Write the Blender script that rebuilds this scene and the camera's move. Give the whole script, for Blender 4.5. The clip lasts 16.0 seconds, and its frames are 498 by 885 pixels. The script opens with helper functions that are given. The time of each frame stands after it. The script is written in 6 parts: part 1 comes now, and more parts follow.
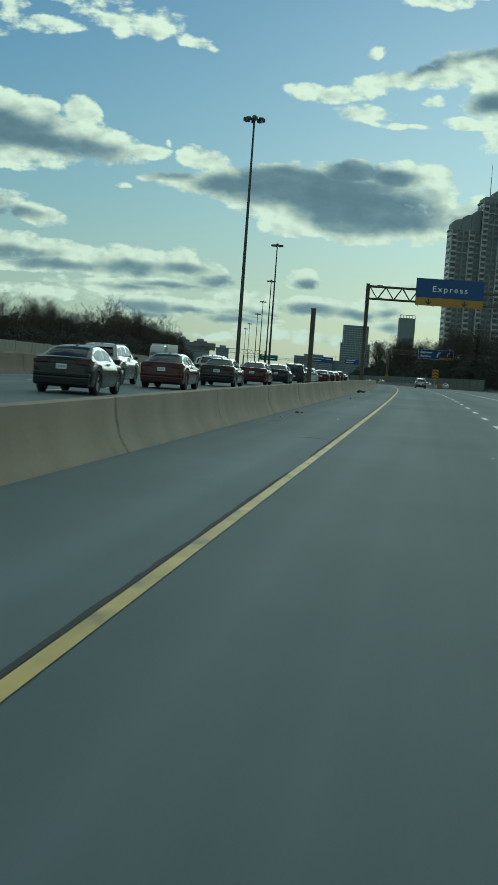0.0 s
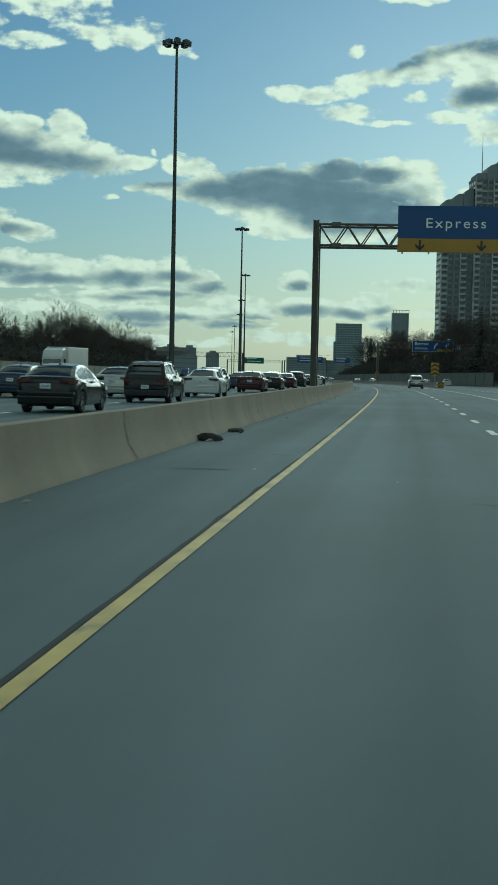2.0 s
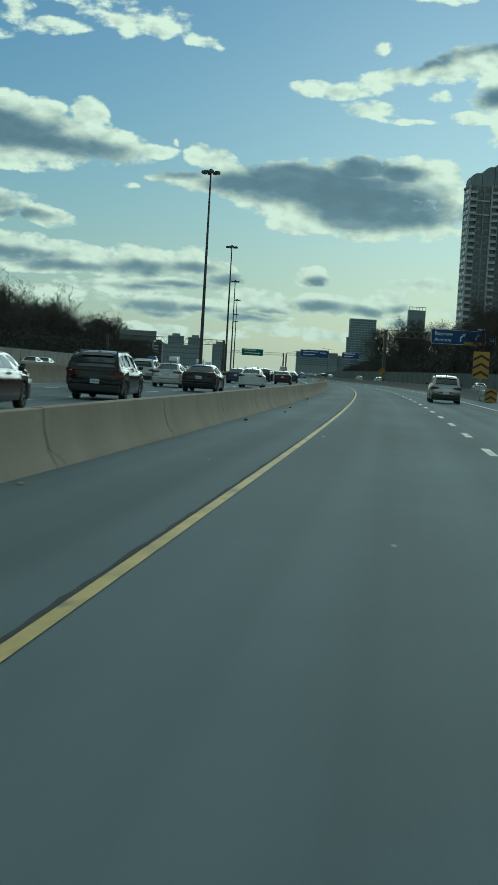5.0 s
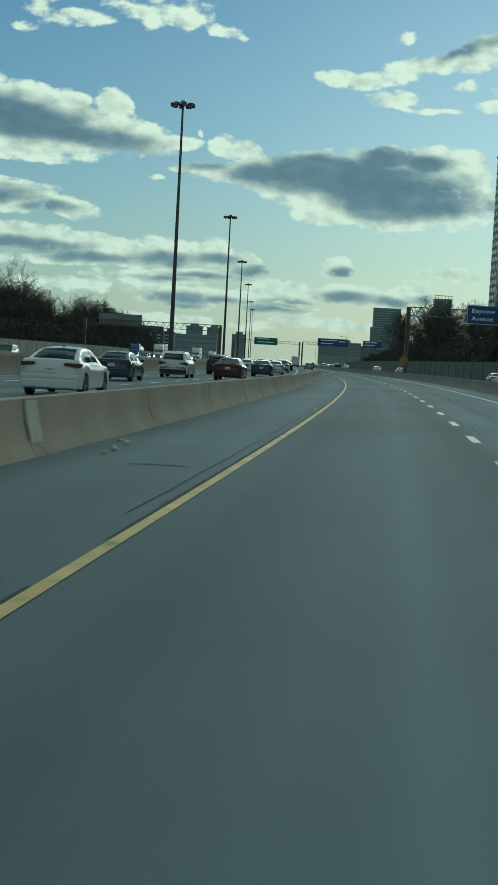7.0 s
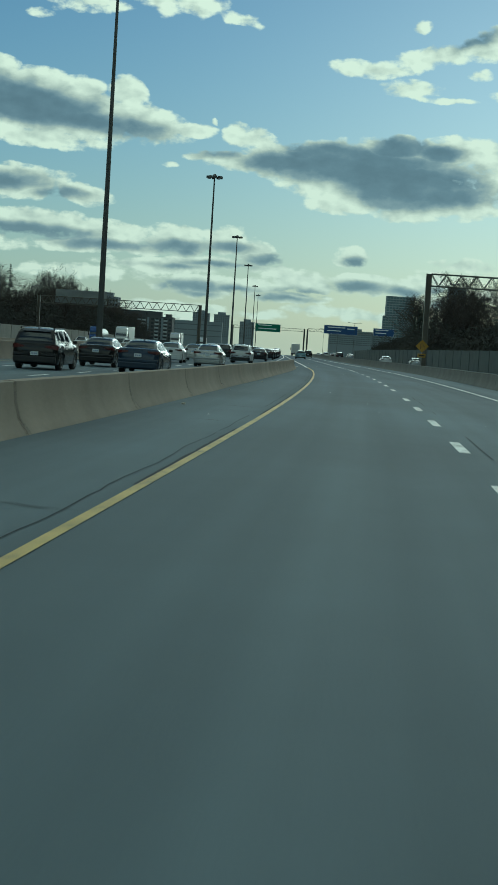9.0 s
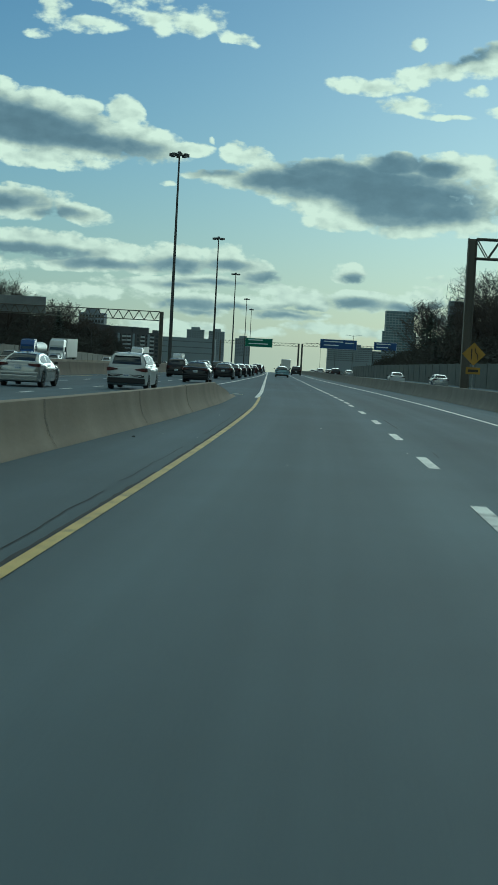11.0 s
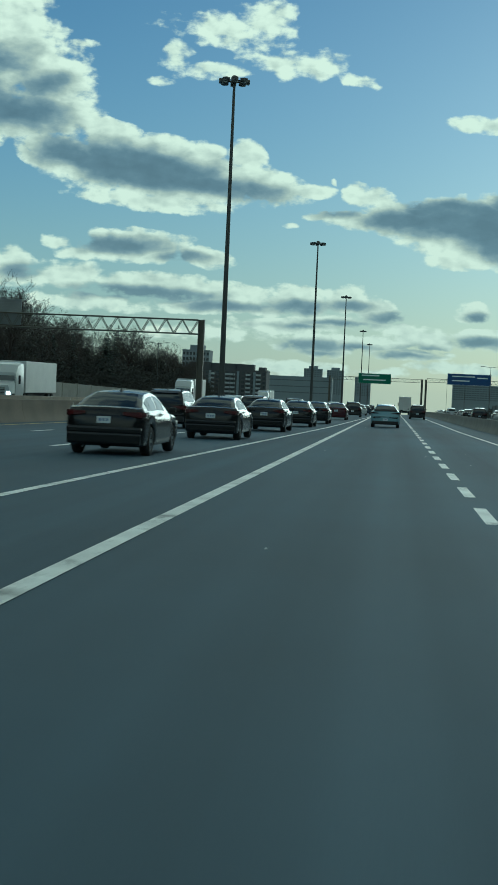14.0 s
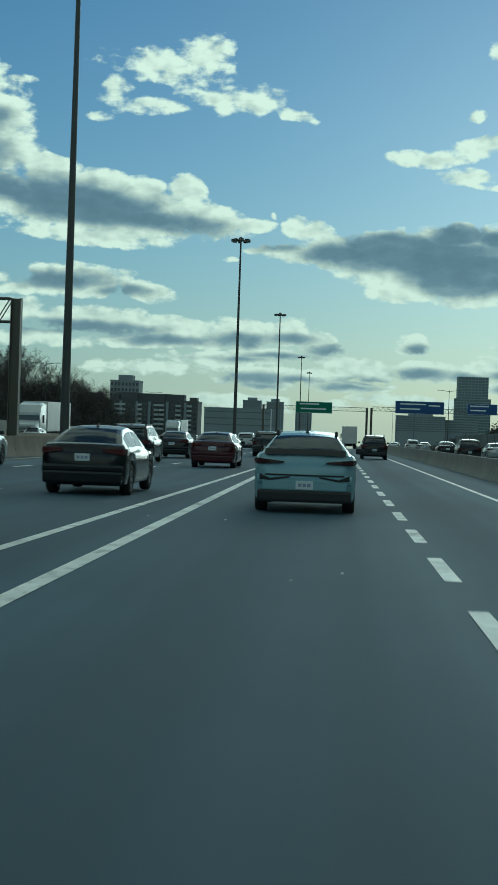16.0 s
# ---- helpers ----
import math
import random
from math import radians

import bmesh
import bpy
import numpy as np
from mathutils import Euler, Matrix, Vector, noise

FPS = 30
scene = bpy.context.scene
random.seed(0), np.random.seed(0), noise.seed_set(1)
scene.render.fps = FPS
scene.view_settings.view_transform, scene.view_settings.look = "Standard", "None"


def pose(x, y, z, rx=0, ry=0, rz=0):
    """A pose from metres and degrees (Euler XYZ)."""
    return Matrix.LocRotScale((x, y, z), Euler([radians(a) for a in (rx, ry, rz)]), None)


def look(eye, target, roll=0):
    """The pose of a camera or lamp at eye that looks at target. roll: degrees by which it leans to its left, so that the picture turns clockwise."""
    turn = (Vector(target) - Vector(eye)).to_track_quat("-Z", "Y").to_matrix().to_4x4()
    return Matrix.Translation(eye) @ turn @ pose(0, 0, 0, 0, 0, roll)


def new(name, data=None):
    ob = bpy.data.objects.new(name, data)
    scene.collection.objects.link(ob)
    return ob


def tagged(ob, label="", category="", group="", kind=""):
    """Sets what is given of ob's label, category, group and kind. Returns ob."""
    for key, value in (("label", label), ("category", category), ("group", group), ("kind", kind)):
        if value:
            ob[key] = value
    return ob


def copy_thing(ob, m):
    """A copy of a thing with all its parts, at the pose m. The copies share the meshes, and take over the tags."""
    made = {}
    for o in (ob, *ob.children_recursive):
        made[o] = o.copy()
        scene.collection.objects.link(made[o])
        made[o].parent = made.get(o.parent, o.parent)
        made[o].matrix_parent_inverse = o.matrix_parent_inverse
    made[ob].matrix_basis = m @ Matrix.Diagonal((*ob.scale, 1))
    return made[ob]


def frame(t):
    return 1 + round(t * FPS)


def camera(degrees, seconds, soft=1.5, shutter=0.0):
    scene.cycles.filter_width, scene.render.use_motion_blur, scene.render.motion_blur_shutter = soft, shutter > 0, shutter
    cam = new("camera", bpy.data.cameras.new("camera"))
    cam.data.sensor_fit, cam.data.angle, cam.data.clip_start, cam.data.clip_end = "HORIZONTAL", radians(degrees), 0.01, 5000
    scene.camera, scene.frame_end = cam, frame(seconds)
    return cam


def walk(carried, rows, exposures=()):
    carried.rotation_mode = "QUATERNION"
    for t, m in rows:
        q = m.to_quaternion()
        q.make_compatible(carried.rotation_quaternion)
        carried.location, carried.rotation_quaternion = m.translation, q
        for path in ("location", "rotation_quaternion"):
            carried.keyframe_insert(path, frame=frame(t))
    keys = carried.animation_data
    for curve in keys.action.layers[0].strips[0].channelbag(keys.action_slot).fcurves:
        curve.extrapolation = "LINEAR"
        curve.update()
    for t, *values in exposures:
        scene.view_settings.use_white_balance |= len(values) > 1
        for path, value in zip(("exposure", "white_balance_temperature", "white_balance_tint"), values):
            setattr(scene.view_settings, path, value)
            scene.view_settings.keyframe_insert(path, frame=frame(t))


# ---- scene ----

# ================= camera =================
cam = camera(19.253, 16.0, soft=1.5, shutter=0.15)


def held(x, y, z, yaw, pitch, roll):
    """Camera pose from its place and its yaw to the left of +y, pitch upwards and roll, in degrees."""
    a, b = radians(yaw), radians(pitch)
    ahead = Vector((-math.sin(a) * math.cos(b), math.cos(a) * math.cos(b), math.sin(b)))
    eye = Vector((x, y, z))
    return look(eye, eye + ahead * 10, roll)


PATH = [(t, held(*row)) for t, *row in (
    (0, -0.40, 0.00, 1.34, 6.87, -3.29, 4.17),
    (0.5, -0.42, 16.04, 1.32, 7.09, -3.97, 4.23),
    (1, -0.46, 32.08, 1.29, 7.39, -4.65, 3.63),
    (1.5, -0.53, 48.14, 1.24, 6.96, -4.15, 2.46),
    (2, -0.64, 64.28, 1.17, 6.89, -3.12, 1.17),
    (2.5, -0.74, 80.51, 1.09, 7.02, -2.33, 0.80),
    (3, -0.90, 96.79, 0.99, 6.02, -2.37, 3.05),
    (3.5, -1.09, 113.10, 0.88, 6.04, -2.48, 2.90),
    (4, -1.39, 129.52, 0.76, 6.38, -2.44, 3.11),
    (4.5, -1.85, 146.00, 0.63, 6.90, -3.02, 3.28),
    (7, -4.45, 228.44, -0.13, 8.29, -3.79, 3.11),
    (7.5, -5.13, 244.71, -0.29, 8.61, -4.00, 3.30),
    (8, -5.92, 260.88, -0.46, 8.49, -4.51, 4.22),
    (8.5, -6.81, 276.99, -0.62, 8.60, -4.43, 3.97),
    (11, -13.23, 357.40, -1.47, 8.76, -3.57, 3.02),
    (11.5, -14.96, 373.92, -1.64, 8.64, -3.43, 3.26),
    (12, -16.83, 390.52, -1.81, 9.89, -2.22, 4.05),
    (12.5, -18.79, 407.18, -1.98, 12.46, -1.64, 3.11),
    (13, -20.88, 423.90, -2.16, 13.87, -3.01, 3.17),
    (13.5, -23.09, 440.62, -2.32, 14.06, -2.84, 2.68),
    (14, -25.34, 457.26, -2.49, 13.65, -2.21, 2.53),
    (14.5, -27.63, 473.80, -2.66, 13.09, -1.98, 2.60),
    (15, -29.95, 490.24, -2.82, 12.54, -2.26, 2.19),
    (15.5, -32.26, 506.63, -2.98, 11.94, -1.63, 2.11),
    (16, -34.65, 522.97, -3.14, 11.46, -0.83, 1.98),
)]
walk(cam, PATH, exposures=((0, -0.06, 4700, -18), (2.5, -0.06, 4660, -18), (4, -0.06, 4600, -18), (7, -0.06, 4660, -18), (8.5, -0.06, 4640, -18), (11, -0.06, 4540, -18), (16, -0.04, 4500, -18)))

# ================= light =================
SUN_AZ, SUN_EL = 4.0, 11.0        # degrees to the right of +y, and up
world = bpy.data.worlds.new("sky")
scene.world = world
world.use_nodes = True
WT = world.node_tree
WT.nodes.clear()


def wn(kind, **props):
    n = WT.nodes.new(kind)
    for k, v in props.items():
        if k == "operation":
            n.operation = v
    return n


def wm(op, a, b=None, clamp=False):
    """A math node of the world's tree; a and b are sockets or numbers."""
    n = WT.nodes.new("ShaderNodeMath")
    n.operation, n.use_clamp = op, clamp
    for i, v in enumerate((a, b)):
        if v is None:
            continue
        if isinstance(v, (int, float)):
            n.inputs[i].default_value = v
        else:
            WT.links.new(v, n.inputs[i])
    return n.outputs[0]


def wramp(value, *stops):
    n = WT.nodes.new("ShaderNodeValToRGB")
    el = n.color_ramp.elements
    while len(el) < len(stops):
        el.new(0.5)
    for e, (pos, col) in zip(el, stops):
        e.position, e.color = pos, (*col, 1)
    WT.links.new(value, n.inputs[0])
    return n.outputs[0]


def wmix(fac, a, b):
    n = WT.nodes.new("ShaderNodeMix")
    n.data_type = "RGBA"
    WT.links.new(fac, n.inputs[0])
    for i, v in ((6, a), (7, b)):
        if isinstance(v, tuple):
            n.inputs[i].default_value = (*v, 1)
        else:
            WT.links.new(v, n.inputs[i])
    return n.outputs[2]


coord = wn("ShaderNodeTexCoord").outputs["Generated"]
sep = wn("ShaderNodeSeparateXYZ")
WT.links.new(coord, sep.inputs[0])
AZIMUTH = wm("MULTIPLY", wm("ARCTAN2", wm("MULTIPLY", sep.outputs[0], -1.0), sep.outputs[1]), 57.2958)
ELEVATION = wm("MULTIPLY", wm("ARCSINE", sep.outputs[2]), 57.2958)

# ---- clouds: lobes in the sky's own degrees, bent by the air ----
def plane(az, el, sx, sy, shift):
    comb = wn("ShaderNodeCombineXYZ")
    WT.links.new(wm("ADD", wm("MULTIPLY", az, sx), shift), comb.inputs[0])
    WT.links.new(wm("MULTIPLY", el, sy), comb.inputs[1])
    return comb.outputs[0]


def wnoise(az, el, sx, sy, detail, rough, shift=0.0):
    n = wn("ShaderNodeTexNoise")
    n.inputs["Scale"].default_value = 1.0
    n.inputs["Detail"].default_value = detail
    n.inputs["Roughness"].default_value = rough
    WT.links.new(plane(az, el, sx, sy, shift), n.inputs["Vector"])
    return n


def heaps(az, el):
    """The cauliflower of a cumulus: round heaps on round heaps."""
    n = wn("ShaderNodeTexVoronoi")
    n.feature = "SMOOTH_F1"
    n.inputs["Scale"].default_value, n.inputs["Detail"].default_value = 1.0, 2.0
    n.inputs["Roughness"].default_value, n.inputs["Smoothness"].default_value = 0.4, 0.8
    WT.links.new(plane(az, el, 1.0, 1.5, 5.0), n.inputs["Vector"])
    return n.outputs["Distance"]


# large bends, then finer curls
bend = wnoise(AZIMUTH, ELEVATION, 0.7, 1.0, 4.0, 0.55)
bsep = wn("ShaderNodeSeparateColor")
WT.links.new(bend.outputs["Color"], bsep.inputs[0])
AZB = wm("ADD", AZIMUTH, wm("MULTIPLY", wm("SUBTRACT", bsep.outputs[0], 0.5), 0.85))
ELB = wm("ADD", ELEVATION, wm("MULTIPLY", wm("SUBTRACT", bsep.outputs[1], 0.5), 0.42))
bent = wn("ShaderNodeCombineXYZ")
WT.links.new(AZB, bent.inputs[0])
WT.links.new(ELB, bent.inputs[1])
BENT = bent.outputs[0]
LOBES = {"cover": None, "dark": None}


def lobe(field, az, el, wide, high, thick, tilt):
    mp = wn("ShaderNodeMapping")
    mp.vector_type = "TEXTURE"
    mp.inputs["Location"].default_value = (az, el, 0)
    mp.inputs["Rotation"].default_value = (0, 0, radians(tilt))
    mp.inputs["Scale"].default_value = (wide, high, 1)
    old = LOBES[field]
    src = BENT
    if old is not None:
        # a negligible share of the lobes before it keeps the nodes in one row, which the shader's memory needs
        row = wn("ShaderNodeVectorMath")
        row.operation = "MULTIPLY_ADD"
        WT.links.new(old, row.inputs[0])
        row.inputs[1].default_value = (1e-8, 1e-8, 0.0)
        WT.links.new(BENT, row.inputs[2])
        src = row.outputs[0]
    WT.links.new(src, mp.inputs[0])
    far = wn("ShaderNodeVectorMath")
    far.operation = "LENGTH"
    WT.links.new(mp.outputs[0], far.inputs[0])
    v = wn("ShaderNodeMath")
    v.operation = "MULTIPLY_ADD"
    WT.links.new(far.outputs["Value"], v.inputs[0])
    v.inputs[1].default_value, v.inputs[2].default_value = -thick, thick
    LOBES[field] = v.outputs[0] if old is None else wm("MAXIMUM", old, v.outputs[0])


def cloud(az, el, wide, high, thick=1.0, tilt=0.0):
    """One lobe of a cloud: direction, half width, half height and tilt in degrees."""
    lobe("cover", az, el, wide, high, thick, tilt)


def core(az, el, wide, high, thick=1.0, tilt=0.0):
    """A part so deep that little light comes through it."""
    lobe("dark", az, el, wide, high, thick, tilt)


# long grey cumulus with a lit upper edge
cloud(17.64, 8.09, 5.27, 1.27, 1.30, 5.2)
cloud(21.12, 8.45, 2.20, 0.88, 1.10, 11.2)
cloud(13.91, 7.80, 2.42, 0.75, 1.00, 6.2)
cloud(11.93, 7.61, 1.32, 0.31, 0.80, 2.2)
cloud(14.29, 8.84, 0.84, 0.66, 0.90)
cloud(17.68, 9.02, 1.32, 0.53, 0.90)
cloud(15.93, 8.86, 1.10, 0.48, 0.90)
cloud(19.43, 9.19, 1.32, 0.66, 0.90)
cloud(17.58, 6.97, 3.08, 0.44, 0.80, 2.2)
cloud(22.63, 8.45, 0.79, 0.35, 0.60, 32.2)
core(18.52, 8.25, 4.07, 0.84, 1.25, 6.2)
core(20.91, 8.57, 1.76, 0.53, 1.00, 9.2)
core(14.99, 7.64, 2.64, 0.48, 0.90, 6.2)
# tall cumulus on its left
cloud(23.21, 12.13, 1.87, 1.87, 0.90)
cloud(21.78, 11.32, 1.71, 1.36, 0.90)
cloud(22.69, 10.01, 2.86, 1.10, 1.00)
cloud(24.10, 13.26, 2.42, 1.76, 0.90)
cloud(26.12, 11.27, 3.74, 3.30, 0.90)
cloud(19.88, 9.58, 1.21, 0.44, 0.80, 9.2)
core(23.54, 9.95, 2.64, 0.79, 0.95)
core(22.31, 10.97, 1.32, 0.48, 0.50)
core(23.83, 11.87, 1.32, 0.53, 0.50)
core(25.89, 10.68, 2.64, 1.54, 0.70)
# thin bright wisp high above
cloud(15.28, 13.36, 2.20, 0.57, 0.40, 7.2)
cloud(13.56, 13.84, 0.99, 0.92, 0.40)
cloud(17.07, 12.30, 0.57, 0.62, 0.36)
cloud(15.64, 11.91, 1.36, 0.26, 0.36)
cloud(12.72, 12.25, 1.58, 0.48, 0.43, 3.2)
cloud(11.30, 12.30, 0.75, 0.48, 0.36)
cloud(10.08, 11.79, 0.79, 0.20, 0.32, 12.2)
cloud(17.58, 11.49, 0.44, 0.13, 0.25)
cloud(20.77, 12.58, 0.62, 0.15, 0.22)
# broad dark cumulus of the middle
cloud(4.25, 6.30, 4.18, 1.45, 1.50)
cloud(7.12, 6.62, 2.86, 0.75, 1.20)
cloud(9.74, 6.52, 1.65, 0.40, 0.90)
cloud(3.65, 7.34, 1.14, 0.53, 1.00)
cloud(6.05, 7.18, 1.54, 0.40, 0.90)
cloud(1.46, 7.29, 1.65, 0.66, 0.90)
cloud(0.37, 7.12, 0.84, 0.79, 0.80)
cloud(0.20, 6.16, 0.75, 0.57, 0.80)
cloud(2.01, 5.44, 2.75, 0.70, 1.10)
cloud(5.72, 5.14, 1.49, 0.37, 0.80)
cloud(3.07, 4.84, 1.54, 0.26, 0.70)
cloud(-2.08, 5.93, 2.20, 0.88, 0.90)
core(5.58, 6.62, 3.52, 0.79, 1.35)
core(3.14, 6.03, 2.97, 1.01, 1.40)
core(7.99, 6.62, 1.98, 0.44, 1.00)
core(1.91, 5.66, 2.20, 0.53, 1.10)
core(-2.08, 5.93, 1.76, 0.53, 0.80)
core(3.90, 6.80, 2.60, 0.50, 1.10)
core(6.04, 7.03, 2.64, 0.42, 1.15)
core(3.65, 7.32, 1.40, 0.46, 1.15)
core(2.12, 7.20, 1.15, 0.36, 1.00)
core(7.35, 6.92, 1.32, 0.28, 1.00)
# small bright puffs between the two
cloud(9.98, 7.65, 0.53, 0.40, 0.70)
cloud(9.41, 7.41, 0.97, 0.40, 0.70)
cloud(8.93, 7.34, 0.53, 0.35, 0.60)
cloud(10.80, 7.96, 0.11, 0.11, 0.35)
cloud(11.21, 6.64, 0.66, 0.18, 0.50)
cloud(12.38, 6.28, 0.31, 0.11, 0.35)
core(10.24, 6.78, 0.88, 0.18, 0.45)
# bright clouds high on the sunny side
cloud(-0.34, 11.45, 2.53, 0.66, 0.75, -13.1)
cloud(2.65, 10.72, 1.71, 0.44, 0.65, -11.1)
cloud(4.91, 10.25, 1.58, 0.33, 0.55)
cloud(3.30, 9.58, 1.21, 0.33, 0.55)
cloud(2.01, 9.20, 0.99, 0.13, 0.45)
cloud(-2.17, 11.29, 1.54, 1.05, 0.85)
cloud(-1.92, 10.25, 1.65, 0.70, 0.90)
cloud(-0.89, 9.45, 1.32, 0.24, 0.55)
cloud(-2.22, 8.86, 1.05, 0.53, 0.70)
cloud(3.13, 11.83, 0.46, 0.29, 0.50)
cloud(1.66, 14.19, 0.92, 0.57, 0.60)
cloud(-0.48, 14.41, 2.09, 0.57, 0.60)
cloud(0.77, 13.77, 1.32, 0.22, 0.40)
cloud(0.77, 10.17, 0.48, 0.18, 0.35)
core(1.17, 11.40, 1.10, 0.26, 0.55, -11.1)
core(-0.74, 11.98, 1.21, 0.26, 0.50, -13.1)
core(-2.12, 12.11, 0.88, 0.44, 0.60)
core(-1.81, 10.25, 1.27, 0.44, 0.90)
# layers lower on the left
cloud(18.27, 5.21, 2.37, 0.66, 0.95)
cloud(15.85, 4.91, 1.45, 0.40, 0.75, 9.2)
cloud(21.41, 5.18, 0.53, 0.35, 0.50)
cloud(20.75, 4.86, 0.88, 0.26, 0.50)
cloud(23.20, 4.17, 1.01, 0.75, 0.85)
cloud(21.04, 3.98, 1.58, 0.57, 0.75)
cloud(17.65, 3.73, 2.97, 0.53, 0.90)
cloud(14.58, 3.56, 2.09, 0.48, 0.85, 3.2)
cloud(12.05, 3.46, 1.65, 0.53, 0.85)
cloud(14.77, 3.00, 3.30, 0.26, 0.60)
cloud(10.19, 3.54, 1.05, 0.53, 0.70)
cloud(8.85, 2.95, 1.14, 0.31, 0.60)
cloud(12.54, 2.39, 2.64, 0.33, 0.55)
cloud(10.75, 1.77, 2.31, 0.40, 0.70)
cloud(8.79, 1.86, 1.21, 0.35, 0.60)
cloud(11.80, 0.80, 2.64, 0.29, 0.50)
cloud(20.02, 2.95, 2.86, 0.35, 0.55)
cloud(15.60, 1.98, 2.42, 0.31, 0.40)
core(18.81, 5.18, 1.80, 0.40, 0.95)
core(16.83, 4.86, 1.32, 0.22, 0.50)
core(22.87, 3.94, 0.70, 0.31, 0.60)
core(18.08, 3.38, 2.97, 0.33, 0.95)
core(14.77, 3.07, 1.98, 0.20, 0.70)
core(11.81, 3.14, 1.32, 0.22, 0.60)
core(8.62, 2.85, 0.88, 0.18, 0.50)
core(11.30, 1.68, 1.54, 0.24, 0.70)
core(11.66, 2.43, 1.54, 0.13, 0.40)
# small clouds towards the horizon
cloud(5.16, 3.13, 0.73, 0.40, 0.80)
cloud(4.78, 2.09, 1.58, 0.42, 0.85)
cloud(3.13, 2.05, 1.23, 0.37, 0.70)
cloud(2.05, 2.32, 0.84, 0.44, 0.65)
cloud(1.68, 1.60, 0.79, 0.35, 0.60)
cloud(1.00, 3.08, 1.27, 0.24, 0.50)
cloud(0.02, 3.08, 0.44, 0.18, 0.40)
cloud(2.19, 2.82, 0.53, 0.11, 0.30)
cloud(9.79, 3.35, 1.14, 0.48, 0.75)
cloud(9.02, 3.22, 0.88, 0.40, 0.70)
cloud(11.64, 3.18, 0.92, 0.48, 0.80)
cloud(10.41, 2.64, 2.09, 0.31, 0.65)
cloud(11.12, 1.53, 1.36, 0.31, 0.65)
cloud(9.71, 1.83, 1.27, 0.31, 0.60)
cloud(7.53, 2.10, 1.27, 0.37, 0.65)
cloud(7.72, 1.48, 1.87, 0.24, 0.55)
cloud(6.15, 1.01, 1.58, 0.26, 0.55)
cloud(4.27, 0.89, 1.54, 0.22, 0.50)
cloud(2.83, 0.75, 1.32, 0.22, 0.45)
cloud(9.00, 0.77, 1.76, 0.22, 0.45)
cloud(11.18, 0.47, 1.76, 0.22, 0.40)
cloud(-1.02, 2.00, 1.54, 0.26, 0.50)
cloud(-2.04, 2.92, 1.32, 0.31, 0.50)
core(5.11, 3.00, 0.57, 0.22, 0.85)
core(4.77, 1.99, 1.19, 0.24, 0.85)
core(3.12, 1.96, 0.79, 0.18, 0.60)
core(1.93, 2.11, 0.57, 0.22, 0.50)
core(1.67, 1.51, 0.48, 0.18, 0.50)
core(11.63, 3.03, 0.62, 0.22, 0.60)
core(9.78, 3.18, 0.75, 0.20, 0.50)
core(10.52, 2.57, 1.54, 0.15, 0.55)
core(9.71, 1.69, 0.88, 0.15, 0.50)
core(11.01, 1.42, 0.97, 0.15, 0.50)
core(7.49, 1.44, 1.32, 0.13, 0.40)
# grey strips beside them
cloud(6.85, 2.12, 1.36, 0.40, 0.65)
cloud(7.94, 2.34, 0.66, 0.31, 0.55)
core(6.93, 1.73, 0.99, 0.20, 0.60)

cover, dark = LOBES["cover"], LOBES["dark"]
# outside its lobes a cloud ends quickly
cover = wm("ADD", wm("ADD", cover, wm("MULTIPLY", wm("MINIMUM", cover, 0.0), 1.2)), wm("MULTIPLY", wm("MINIMUM", wm("ADD", cover, 0.22), 0.0), 8.0))
# out of view, more scattered cumulus is added to give fill light
far_field = wnoise(AZIMUTH, ELEVATION, 0.055, 0.10, 4.0, 0.5, 70.0).outputs["Fac"]
aside = wm("GREATER_THAN", wm("ABSOLUTE", wm("SUBTRACT", AZIMUTH, 11.0)), 17.0)
away = wm("MAXIMUM", aside, wm("GREATER_THAN", ELEVATION, 17.0))
other = wm("MULTIPLY", wm("SUBTRACT", far_field, 0.48), 3.0)
cover = wm("ADD", wm("MULTIPLY", cover, wm("SUBTRACT", 1.0, away)), wm("MULTIPLY", other, away))
dark = wm("ADD", wm("MULTIPLY", dark, wm("SUBTRACT", 1.0, away)), wm("MULTIPLY", wm("SUBTRACT", other, 0.25), away))
puff = wnoise(AZIMUTH, ELEVATION, 1.1, 1.8, 8.0, 0.55, 11.0).outputs["Fac"]
soft_puff = wnoise(AZIMUTH, ELEVATION, 0.55, 1.1, 4.0, 0.5, 31.0).outputs["Fac"]
heap = heaps(AZB, ELB)
heap_sunward = heaps(wm("ADD", AZB, -0.16), wm("ADD", ELB, 0.14))
lumps = wm("SUBTRACT", 0.5, heap)
depth = wm("ADD", cover, wm("ADD", wm("MULTIPLY", wm("SUBTRACT", puff, 0.5), 1.55), wm("MULTIPLY", lumps, 0.40)))
mask = wm("MULTIPLY", wm("SUBTRACT", depth, -0.24), 2.5, True)
mask = wm("MULTIPLY", wm("MULTIPLY", mask, mask), wm("SUBTRACT", 3.0, wm("MULTIPLY", mask, 2.0)))
